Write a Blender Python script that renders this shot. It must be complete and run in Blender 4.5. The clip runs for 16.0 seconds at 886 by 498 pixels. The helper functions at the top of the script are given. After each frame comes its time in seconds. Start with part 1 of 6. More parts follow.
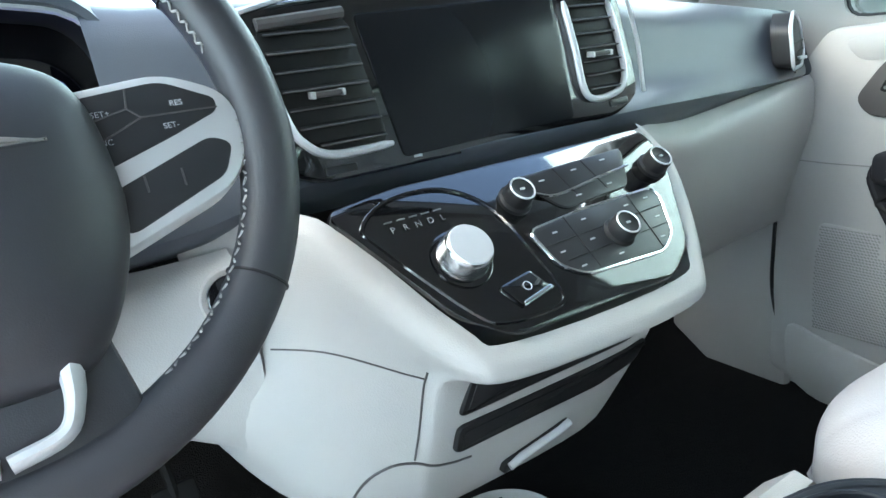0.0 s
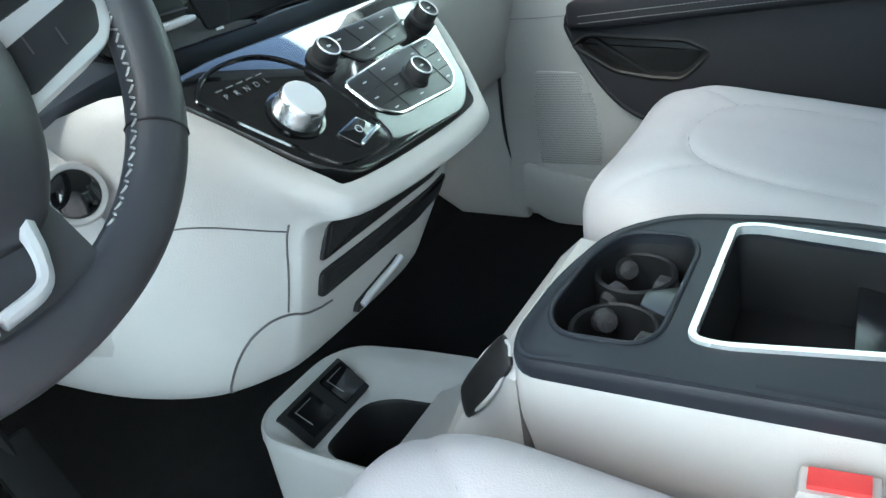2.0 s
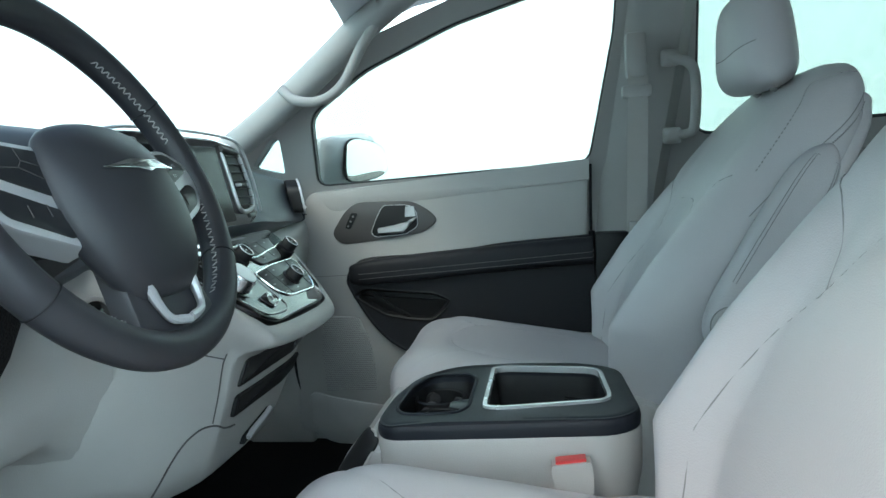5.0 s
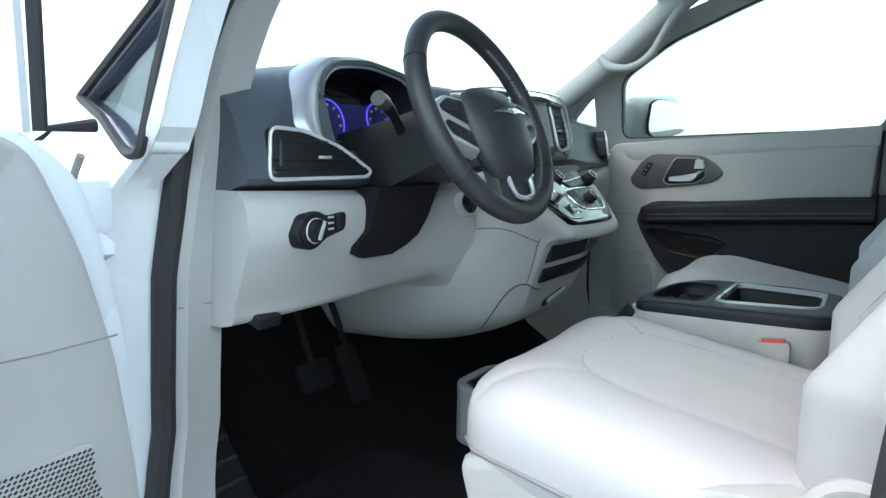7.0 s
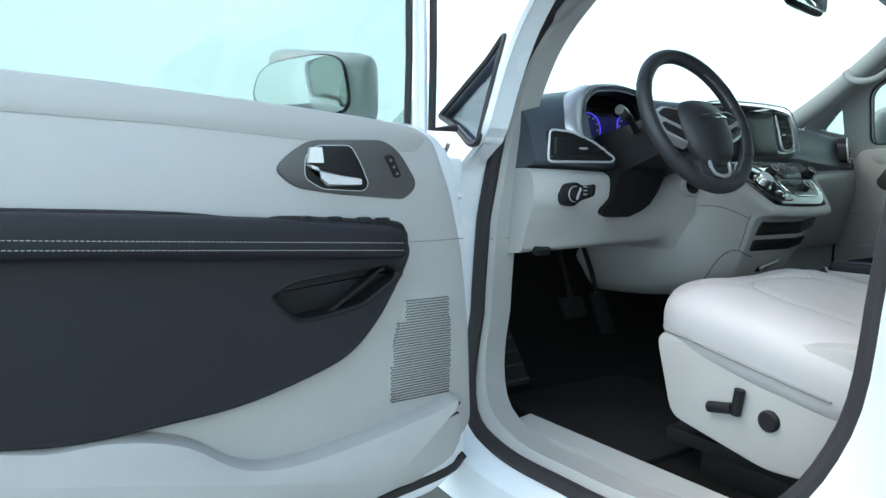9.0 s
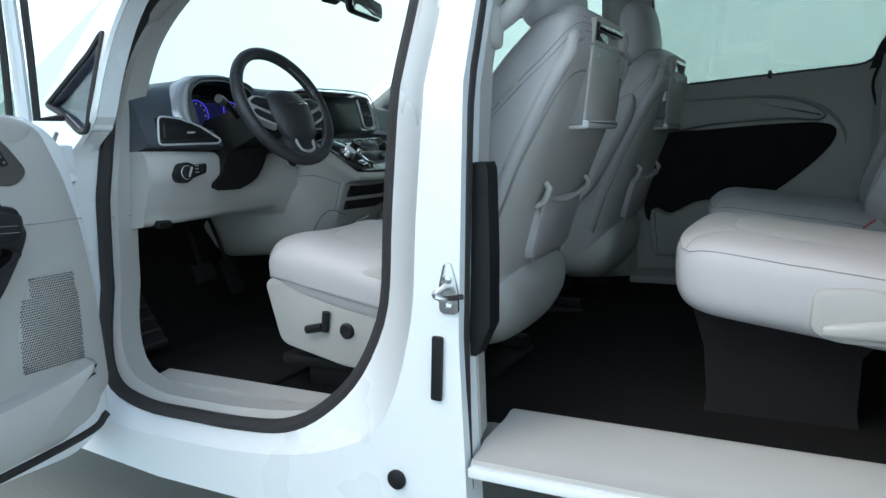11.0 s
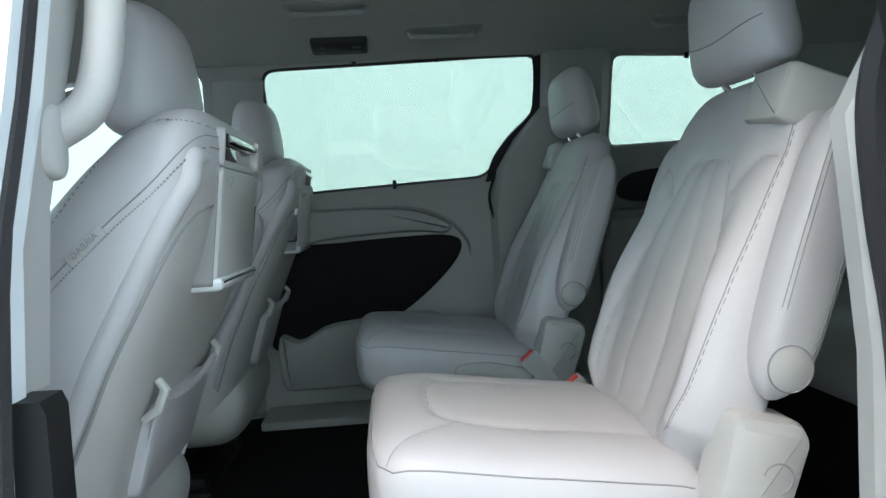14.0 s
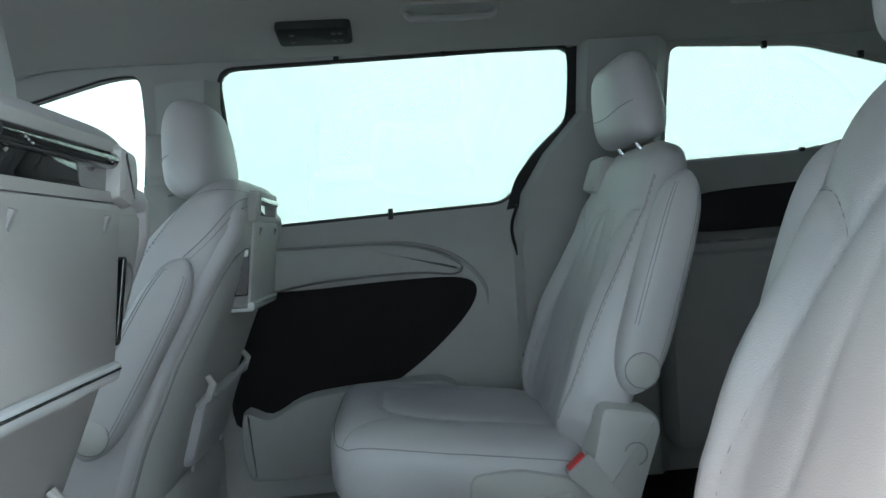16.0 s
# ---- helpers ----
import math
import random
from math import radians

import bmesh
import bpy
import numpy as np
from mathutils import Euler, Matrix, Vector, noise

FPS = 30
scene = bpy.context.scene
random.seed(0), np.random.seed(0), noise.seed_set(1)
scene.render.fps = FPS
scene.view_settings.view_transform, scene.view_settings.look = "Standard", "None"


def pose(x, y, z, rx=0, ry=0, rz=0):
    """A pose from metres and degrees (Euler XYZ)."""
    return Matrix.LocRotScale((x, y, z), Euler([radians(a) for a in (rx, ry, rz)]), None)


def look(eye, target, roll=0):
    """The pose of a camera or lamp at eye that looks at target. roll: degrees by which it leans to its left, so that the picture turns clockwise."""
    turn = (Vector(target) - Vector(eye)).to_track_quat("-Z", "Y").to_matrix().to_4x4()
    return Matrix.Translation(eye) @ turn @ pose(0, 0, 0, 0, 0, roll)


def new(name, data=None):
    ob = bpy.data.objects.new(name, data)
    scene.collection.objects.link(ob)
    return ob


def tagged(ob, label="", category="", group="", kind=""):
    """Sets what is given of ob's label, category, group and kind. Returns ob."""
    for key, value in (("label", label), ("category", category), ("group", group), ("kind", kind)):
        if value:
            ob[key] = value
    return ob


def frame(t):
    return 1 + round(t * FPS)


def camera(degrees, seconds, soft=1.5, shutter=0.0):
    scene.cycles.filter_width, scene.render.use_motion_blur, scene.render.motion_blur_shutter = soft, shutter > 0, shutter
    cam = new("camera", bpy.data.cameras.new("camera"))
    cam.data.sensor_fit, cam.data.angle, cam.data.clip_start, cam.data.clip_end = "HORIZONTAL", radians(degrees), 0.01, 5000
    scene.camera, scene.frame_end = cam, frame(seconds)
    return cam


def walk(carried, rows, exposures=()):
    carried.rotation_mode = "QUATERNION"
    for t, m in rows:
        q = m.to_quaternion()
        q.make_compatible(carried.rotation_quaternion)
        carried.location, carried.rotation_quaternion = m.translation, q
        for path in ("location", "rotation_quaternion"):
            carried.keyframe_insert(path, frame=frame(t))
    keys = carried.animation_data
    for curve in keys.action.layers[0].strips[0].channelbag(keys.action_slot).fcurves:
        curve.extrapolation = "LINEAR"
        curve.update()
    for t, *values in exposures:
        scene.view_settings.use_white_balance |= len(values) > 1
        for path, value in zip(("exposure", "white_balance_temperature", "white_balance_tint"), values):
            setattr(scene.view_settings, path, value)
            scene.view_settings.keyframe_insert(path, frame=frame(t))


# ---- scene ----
cam = camera(64.8, 16.0)
PATH = [
    (0, (-0.417, 0.132, 1.224), (0.641, 1.718, 0.621), -5.8),
    (0.5, (-0.442, 0.14, 1.22), (0.747, 1.6, 0.547), -7.3),
    (1, (-0.493, 0.136, 1.207), (0.771, 1.494, 0.461), -8.7),
    (1.5, (-0.528, 0.136, 1.198), (0.846, 1.335, 0.375), -7.7),
    (2, (-0.556, 0.148, 1.2), (0.924, 1.133, 0.284), -10.0),
    (2.5, (-0.599, 0.16, 1.21), (1.097, 0.754, 0.333), -10.1),
    (3, (-0.654, 0.191, 1.225), (1.203, 0.563, 0.584), -7.8),
    (3.2, (-0.686, 0.197, 1.227), (1.221, 0.462, 0.683), -6.3),
    (5.3, (-1.118, 0.144, 1.156), (0.857, 0.411, 0.993), -2.7),
    (5.5, (-1.192, 0.133, 1.154), (0.782, 0.383, 0.958), -1.2),
    (6, (-1.339, 0.105, 1.154), (0.599, 0.545, 0.932), -1.7),
    (6.2, (-1.394, 0.068, 1.154), (0.507, 0.643, 0.919), -2.1),
    (6.5, (-1.412, 0.046, 1.143), (0.41, 0.831, 0.889), -0.6),
    (7, (-1.453, -0.024, 1.132), (0.21, 1.051, 0.851), 0.2),
    (7.5, (-1.515, -0.053, 1.101), (-0.13, 1.379, 0.919), 0.3),
    (8, (-1.641, -0.145, 1.086), (-0.445, 1.445, 0.888), -0.0),
    (8.2, (-1.711, -0.211, 1.066), (-0.602, 1.441, 0.862), 0.4),
    (10.3, (-1.971, -0.802, 1.051), (-0.658, 0.671, 0.725), -1.9),
    (10.5, (-1.996, -0.812, 1.052), (-0.512, 0.493, 0.746), -0.5),
    (11, (-2.051, -0.826, 1.053), (-0.311, 0.115, 0.762), -2.4),
    (11.5, (-2.038, -0.846, 1.071), (-0.145, -0.261, 0.798), -3.3),
    (12, (-1.936, -0.835, 1.113), (0.012, -0.443, 0.885), -3.9),
    (12.5, (-1.825, -0.798, 1.131), (0.14, -0.491, 0.925), -2.4),
    (13, (-1.753, -0.707, 1.152), (0.236, -0.671, 0.944), -1.5),
    (13.5, (-1.676, -0.622, 1.182), (0.314, -0.758, 1.038), -2.5),
    (14, (-1.563, -0.626, 1.178), (0.428, -0.777, 1.06), -3.2),
    (14.5, (-1.429, -0.672, 1.178), (0.569, -0.725, 1.097), -2.4),
    (15, (-1.331, -0.671, 1.172), (0.663, -0.744, 1.027), -2.1),
    (15.5, (-1.174, -0.647, 1.191), (0.812, -0.869, 1.109), -2.5),
    (16, (-1.03, -0.672, 1.201), (0.965, -0.797, 1.161), -3.7),
]
walk(cam, [(t, look(eye, target, roll)) for t, eye, target, roll in PATH],
     exposures=[(0, 2.2, 6500, 10), (1.0, 2.2, 6500, 9), (2.0, 2.05, 6450, 7), (3.2, 1.75, 6450, 5), (5.3, 0.7, 6350, 4), (7, 0.74, 6400, 7), (8.2, 0.6, 6350, 5), (10.3, -0.05, 6350, 6), (11.5, -0.12, 6350, 6), (12.5, -0.06, 6350, 7), (13.2, 0.06, 6400, 7), (14, 0.54, 6600, 8), (14.7, 0.62, 6620, 9), (16, 0.92, 6650, 10)])

# ---- world and light: sky, soft sun and a glowing white backdrop, seen through every window ----
world = bpy.data.worlds.new("world")
scene.world = world
world.use_nodes = True
wn, wl = world.node_tree.nodes, world.node_tree.links
sky = wn.new("ShaderNodeTexSky")
sky.sky_type, sky.sun_disc = "NISHITA", False
sky.sun_elevation, sky.sun_rotation = radians(49), radians(-63)
sky.air_density, sky.dust_density, sky.ozone_density = 1.0, 2.5, 1.0
wl.new(sky.outputs[0], wn["Background"].inputs[0])
wn["Background"].inputs[1].default_value = 0.36
sun = new("sun", bpy.data.lights.new("sun", "SUN"))
sun.data.energy, sun.data.angle, sun.data.color = 0.85, radians(60), (0.86, 0.97, 1.0)
sun.matrix_world = look((-4, 2, 6), (0, 0, 0.8))


# ---- materials ----
def mat(name, color, rough=0.5, metal=0.0, var=0.06, bump=0.0, scale=30.0, coat=0.0, fine=400.0, spec=0.5):
    m = bpy.data.materials.new(name)
    m.use_nodes = True
    n, l = m.node_tree.nodes, m.node_tree.links
    p = n["Principled BSDF"]
    p.inputs["Roughness"].default_value, p.inputs["Metallic"].default_value = rough, metal
    p.inputs["Coat Weight"].default_value = coat
    p.inputs["Coat Roughness"].default_value = 0.05
    p.inputs["Specular IOR Level"].default_value = spec
    tc = n.new("ShaderNodeTexCoord")
    big = n.new("ShaderNodeTexNoise")
    big.inputs["Scale"].default_value, big.inputs["Detail"].default_value = scale * 0.2, 4
    ramp = n.new("ShaderNodeMix")
    ramp.data_type = "RGBA"
    ramp.inputs[6].default_value = (*[c * (1 - var) for c in color], 1)
    ramp.inputs[7].default_value = (*[min(1, c * (1 + var)) for c in color], 1)
    l.new(tc.outputs["Object"], big.inputs["Vector"])
    l.new(big.outputs["Fac"], ramp.inputs[0])
    l.new(ramp.outputs[2], p.inputs["Base Color"])
    rr = n.new("ShaderNodeMapRange")
    rr.inputs["To Min"].default_value, rr.inputs["To Max"].default_value = max(0, rough - 0.06), min(1, rough + 0.06)
    l.new(big.outputs["Fac"], rr.inputs["Value"])
    l.new(rr.outputs[0], p.inputs["Roughness"])
    if bump:
        g = n.new("ShaderNodeTexVoronoi")
        g.inputs["Scale"].default_value = fine
        s = n.new("ShaderNodeTexNoise")
        s.inputs["Scale"].default_value, s.inputs["Detail"].default_value = scale, 5
        add = n.new("ShaderNodeMath")
        add.operation = "ADD"
        b = n.new("ShaderNodeBump")
        b.inputs["Strength"].default_value, b.inputs["Distance"].default_value = bump, 0.002
        l.new(tc.outputs["Object"], g.inputs["Vector"])
        l.new(tc.outputs["Object"], s.inputs["Vector"])
        l.new(g.outputs["Distance"], add.inputs[0])
        l.new(s.outputs["Fac"], add.inputs[1])
        l.new(add.outputs[0], b.inputs["Height"])
        l.new(b.outputs[0], p.inputs["Normal"])
    return m


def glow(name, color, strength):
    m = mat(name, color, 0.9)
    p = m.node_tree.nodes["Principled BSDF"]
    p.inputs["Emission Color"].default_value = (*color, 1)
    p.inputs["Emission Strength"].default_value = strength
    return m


def glass(name, tint, gloss=0.07):
    m = bpy.data.materials.new(name)
    m.use_nodes = True
    n, l = m.node_tree.nodes, m.node_tree.links
    n.remove(n["Principled BSDF"])
    t, g, mix = n.new("ShaderNodeBsdfTransparent"), n.new("ShaderNodeBsdfGlossy"), n.new("ShaderNodeMixShader")
    t.inputs[0].default_value = (*tint, 1)
    g.inputs["Roughness"].default_value = 0.02
    mix.inputs[0].default_value = gloss
    l.new(t.outputs[0], mix.inputs[1])
    l.new(g.outputs[0], mix.inputs[2])
    l.new(mix.outputs[0], n["Material Output"].inputs[0])
    return m


LEATHER = mat("leather_light", (0.44, 0.42, 0.43), 0.42, bump=0.14, scale=40, fine=520, var=0.05)
CONSOLE = mat("console_soft_dark", (0.016, 0.018, 0.024), 0.5, bump=0.05, scale=60, fine=900, var=0.1, spec=0.25)
SEAM = mat("seam", (0.25, 0.24, 0.24), 0.9)
THREAD = mat("wheel_thread", (0.34, 0.33, 0.32), 0.8)
STITCH = mat("stitch_thread", (0.45, 0.44, 0.42), 0.8)
CREAM = mat("plastic_cream", (0.405, 0.392, 0.380), 0.5, bump=0.15, scale=60, fine=700, var=0.04)
GREIGE = mat("plastic_greige", (0.33, 0.318, 0.308), 0.55, bump=0.2, scale=60, fine=700, var=0.05)
FABRIC = mat("headliner_cloth", (0.44, 0.42, 0.40), 0.95, bump=0.4, scale=120, fine=900, var=0.05)
DASH = mat("dash_soft_dark", (0.068, 0.077, 0.093), 0.42, bump=0.07, scale=60, fine=900, var=0.1)
DARKLEATHER = mat("leather_dark", (0.017, 0.017, 0.021), 0.55, bump=0.10, scale=50, fine=800, var=0.12, spec=0.25)
WHEELSKIN = mat("wheel_leather", (0.031, 0.031, 0.036), 0.46, bump=0.05, scale=70, fine=1100, var=0.08)
BLACK = mat("plastic_black", (0.010, 0.010, 0.011), 0.5, var=0.15, spec=0.3)
BEZEL = mat("bezel_brown_grey", (0.075, 0.070, 0.070), 0.42, var=0.08)
PIANO = mat("piano_black", (0.004, 0.004, 0.005), 0.05, coat=1.0, var=0.1)
SCREEN = mat("screen_glass", (0.008, 0.009, 0.011), 0.22, spec=0.3, var=0.05)
BUTTON = mat("button_grey", (0.022, 0.023, 0.026), 0.32, var=0.08)
CARPET = mat("carpet_black", (0.010, 0.0095, 0.0095), 0.98, bump=1.0, scale=200, fine=500, var=0.35, spec=0.1)
MAT_RUBBER = mat("floor_mat", (0.014, 0.013, 0.013), 0.95, bump=1.0, scale=150, fine=350, var=0.3, spec=0.15)
RUBBER = mat("seal_rubber", (0.022, 0.020, 0.022), 0.7, var=0.2, bump=0.2)
PAINT = mat("paint_white", (0.80, 0.82, 0.85), 0.28, coat=0.8, var=0.02, scale=8)
CHROME = mat("chrome", (0.85, 0.86, 0.87), 0.12, metal=1.0, var=0.02)
CHEEK = mat("satin_trim", (0.50, 0.49, 0.53), 0.38, metal=0.5, var=0.04)
SATIN = mat("satin_silver", (0.66, 0.66, 0.68), 0.36, metal=0.5, var=0.04)
STEEL = mat("steel_pin", (0.6, 0.6, 0.6), 0.25, metal=1.0)
RED = mat("buckle_red", (0.62, 0.05, 0.05), 0.35, var=0.05)
PRINT_DIM = mat("print_dim", (0.15, 0.155, 0.16), 0.6)
PRINT = mat("print_white", (0.42, 0.43, 0.45), 0.6)
LIP_GLOSS = mat("lip_gloss", (0.66, 0.68, 0.68), 0.22, coat=0.6, var=0.02)
TRAY_SILVER = mat("tray_silver", (0.78, 0.79, 0.80), 0.26, metal=0.6, var=0.03)
PEDAL = mat("pedal_rubber", (0.006, 0.006, 0.006), 0.7, var=0.2, spec=0.2)
BELT = mat("belt_webbing", (0.40, 0.385, 0.37), 0.8, bump=0.6, scale=100, fine=900)
INSERT = mat("insert_cloth_dark", (0.013, 0.012, 0.013), 0.9, bump=0.5, scale=80, fine=700, var=0.15, spec=0.2)
CLOTH_DARK = mat("base_cloth_dark", (0.012, 0.011, 0.012), 0.95, bump=0.4, spec=0.15)
CONCRETE = mat("concrete", (0.19, 0.187, 0.182), 0.85, bump=0.5, scale=6, fine=60, var=0.15)
BLUE = glow("gauge_blue", (0.10, 0.08, 1.0), 0.55)
BLUEDIM = glow("gauge_panel", (0.03, 0.025, 0.14), 0.03)
WHITEGLOW = glow("white_glow", (0.84, 0.98, 1.0), 0.95)
GLASS_FRONT = glass("glass_clear", (0.60, 0.67, 0.66))
GLASS_DOOR = glass("glass_door", (0.58, 0.625, 0.60), 0.035)
GLASS_REAR = glass("glass_rear", (0.43, 0.48, 0.455), 0.05)
GLASS_DARK = glass("glass_privacy", (0.06, 0.06, 0.075), 0.12)
MIRROR = mat("mirror_silver", (0.85, 0.88, 0.87), 0.02, metal=1.0, var=0.01)


# ---- shape helpers ----
def thing(name, label, category, base=(0, 0, 0), group="", kind=""):
    ob = new(name)
    ob.empty_display_size = 0.05
    ob.location = base
    return tagged(ob, label, category, group, kind)


def part(name, bm, material, parent=None, label="", smooth=True, category="", kind=""):
    bmesh.ops.recalc_face_normals(bm, faces=bm.faces)
    me = bpy.data.meshes.new(name)
    bm.to_mesh(me)
    bm.free()
    if smooth:
        for f in me.polygons:
            f.use_smooth = True
        me.set_sharp_from_angle(angle=radians(38))
    me.materials.append(material)
    ob = new(name, me)
    if parent:
        ob.parent = parent
        if parent.parent is None:
            ob.matrix_parent_inverse = parent.matrix_basis.inverted()
    return tagged(ob, label, category, "", kind)


def grid(rows, closed_u=False, closed_v=False, bm=None):
    """A sheet through rows of points."""
    bm = bm or bmesh.new()
    vs = [[bm.verts.new(p) for p in row] for row in rows]
    nu, nv = len(vs), len(vs[0])
    for i in range(nu if closed_u else nu - 1):
        for j in range(nv if closed_v else nv - 1):
            a, b, c, d = vs[i][j], vs[(i + 1) % nu][j], vs[(i + 1) % nu][(j + 1) % nv], vs[i][(j + 1) % nv]
            bm.faces.new((a, b, c, d))
    return bm


def loft(rings, bm=None):
    """A closed body through rings, capped at both ends."""
    bm = bm or bmesh.new()
    vs = [[bm.verts.new(p) for p in r] for r in rings]
    n = len(vs[0])
    for a, b in zip(vs, vs[1:]):
        for j in range(n):
            bm.faces.new((a[j], b[j], b[(j + 1) % n], a[(j + 1) % n]))
    bm.faces.new(vs[0][::-1])
    bm.faces.new(vs[-1])
    return bm


def tube(points, r, seg=10, closed=False, bm=None, squash=1.0):
    """A round bar along points; r one radius or one for each point."""
    pts = [Vector(p) for p in points]
    n = len(pts)
    rs = r if isinstance(r, (list, tuple)) else [r] * n
    rings, side = [], None
    for i, p in enumerate(pts):
        a = pts[(i - 1) % n] if closed or i > 0 else p
        b = pts[(i + 1) % n] if closed or i < n - 1 else p
        d = (b - a).normalized()
        if side is None:
            side = d.orthogonal().normalized()
        side = (side - d * side.dot(d)).normalized()
        up = d.cross(side)
        rings.append([p + (side * math.cos(2 * math.pi * k / seg) + up * squash * math.sin(2 * math.pi * k / seg)) * rs[i] for k in range(seg)])
    if closed:
        return grid(rings, True, True, bm)
    return loft(rings, bm)


def spline(pts, n=6, closed=False):
    """Catmull-Rom through points of any size."""
    p = [np.array(q, float) for q in pts]
    m, out = len(p), []
    for i in range(m if closed else m - 1):
        a, b = p[(i - 1) % m] if closed or i else 2 * p[0] - p[1], p[i]
        c = p[(i + 1) % m]
        d = p[(i + 2) % m] if closed or i + 2 < m else 2 * p[-1] - p[-2]
        for k in range(n):
            t = k / n
            out.append(0.5 * (2 * b + (c - a) * t + (2 * a - 5 * b + 4 * c - d) * t * t + (3 * b - a - 3 * c + d) * t ** 3))
    if not closed:
        out.append(p[-1])
    return out


def rounded(pts, r, n=4):
    """A polygon with its corners rounded."""
    out, m = [], len(pts)
    for i in range(m):
        a, b, c = (np.array(pts[k % m], float) for k in (i - 1, i, i + 1))
        u, v = a - b, c - b
        ra = min(r, np.linalg.norm(u) * 0.48, np.linalg.norm(v) * 0.48)
        s, e = b + u / np.linalg.norm(u) * ra, b + v / np.linalg.norm(v) * ra
        out += [(1 - t) ** 2 * s + 2 * t * (1 - t) * b + t * t * e for t in np.linspace(0, 1, n + 1)]
    return out


def shrink(pts, d):
    """The polygon drawn in by d."""
    p = [np.array(q, float) for q in pts]
    area = sum(a[0] * b[1] - b[0] * a[1] for a, b in zip(p, p[1:] + p[:1]))
    s, out, m = (1 if area > 0 else -1), [], len(p)
    for i in range(m):
        a, b, c = p[i - 1], p[i], p[(i + 1) % m]
        n1, n2 = b - a, c - b
        n1, n2 = n1 / (np.linalg.norm(n1) + 1e-9), n2 / (np.linalg.norm(n2) + 1e-9)
        nn = np.array([-(n1[1] + n2[1]), n1[0] + n2[0]]) * s
        out.append(b + nn / max(np.linalg.norm(nn), 0.3) * d * min(1.4, 2 / max(np.linalg.norm(nn), 0.5)))
    return out


def pad(outline, mp, w0, w1, b=0.004, dish=0.0):
    """A plate of the outline from depth w0 to w1 with a rounded front edge; mp(u, v, w) places it. dish: how far the middle bulges."""
    rings = [(outline, w0), (outline, w1 - b), (shrink(outline, b * 0.3), w1 - b * 0.3), (shrink(outline, b), w1)]
    bm = bmesh.new()
    vs = [[bm.verts.new(mp(q[0], q[1], w)) for q in o] for o, w in rings]
    n = len(outline)
    for r, s in zip(vs, vs[1:]):
        for j in range(n):
            bm.faces.new((r[j], s[j], s[(j + 1) % n], r[(j + 1) % n]))
    bm.faces.new(vs[0][::-1])
    bm.faces.new(vs[-1])
    return bm


def frame_ring(outline, mp, width, w0, w1):
    """A flat ring along an outline, inwards by width."""
    inner = shrink(outline, width)
    bm = bmesh.new()
    loops = [(outline, w0), (outline, w1), (inner, w1), (inner, w0)]
    vs = [[bm.verts.new(mp(q[0], q[1], w)) for q in o] for o, w in loops]
    n = len(outline)
    for i in range(4):
        r, s = vs[i], vs[(i + 1) % 4]
        for j in range(n):
            bm.faces.new((r[j], s[j], s[(j + 1) % n], r[(j + 1) % n]))
    return bm


def plate(outer, holes, mp, w0, w1, zcuts=(), ycuts=()):
    """A sheet with holes, in u and v, of depth w0 to w1, cut so that it can bend."""
    bm = bmesh.new()
    for loop in [outer, *holes]:
        vs = [bm.verts.new((q[0], q[1], 0)) for q in loop]
        for i, v in enumerate(vs):
            bm.edges.new((v, vs[(i + 1) % len(vs)]))
    bmesh.ops.triangle_fill(bm, edges=bm.edges[:], use_beauty=True, use_dissolve=False)
    for c in zcuts:
        bmesh.ops.bisect_plane(bm, geom=bm.verts[:] + bm.edges[:] + bm.faces[:], plane_co=(0, c, 0), plane_no=(0, 1, 0))
    for c in ycuts:
        bmesh.ops.bisect_plane(bm, geom=bm.verts[:] + bm.edges[:] + bm.faces[:], plane_co=(c, 0, 0), plane_no=(1, 0, 0))
    bmesh.ops.recalc_face_normals(bm, faces=bm.faces)
    flat = bm.faces[:]
    made = bmesh.ops.extrude_face_region(bm, geom=flat)["geom"]
    back = {v for v in made if isinstance(v, bmesh.types.BMVert)}
    for v in bm.verts:
        v.co = Vector(mp(v.co.x, v.co.y, w1 if v in back else w0))
    return bm


def box(c, size, bev=0.0, turn=None, seg=2):
    bm = bmesh.new()
    bmesh.ops.create_cube(bm, size=1)
    for v in bm.verts:
        v.co = Vector((v.co.x * size[0], v.co.y * size[1], v.co.z * size[2]))
    if bev:
        bmesh.ops.bevel(bm, geom=bm.edges[:], offset=bev, segments=seg, affect="EDGES", profile=0.6)
    if turn:
        bmesh.ops.rotate(bm, verts=bm.verts, cent=(0, 0, 0), matrix=Euler([radians(a) for a in turn]).to_matrix())
    bmesh.ops.translate(bm, verts=bm.verts, vec=c)
    return bm


def turned(profile, base, axis, seg=28):
    """A body of revolution: profile of (radius, height) along axis from base."""
    axis = Vector(axis).normalized()
    s = axis.orthogonal().normalized()
    t = axis.cross(s)
    base = Vector(base)
    rings = [[base + axis * h + (s * math.cos(2 * math.pi * k / seg) + t * math.sin(2 * math.pi * k / seg)) * max(r, 1e-4) for k in range(seg)] for r, h in profile]
    return loft(rings)


def corner(s, t, r=0.09):
    """Rounds the corners of an upholstered outline."""
    return s * (1 - r * abs(t) ** 7), t * (1 - r * abs(s) ** 7)


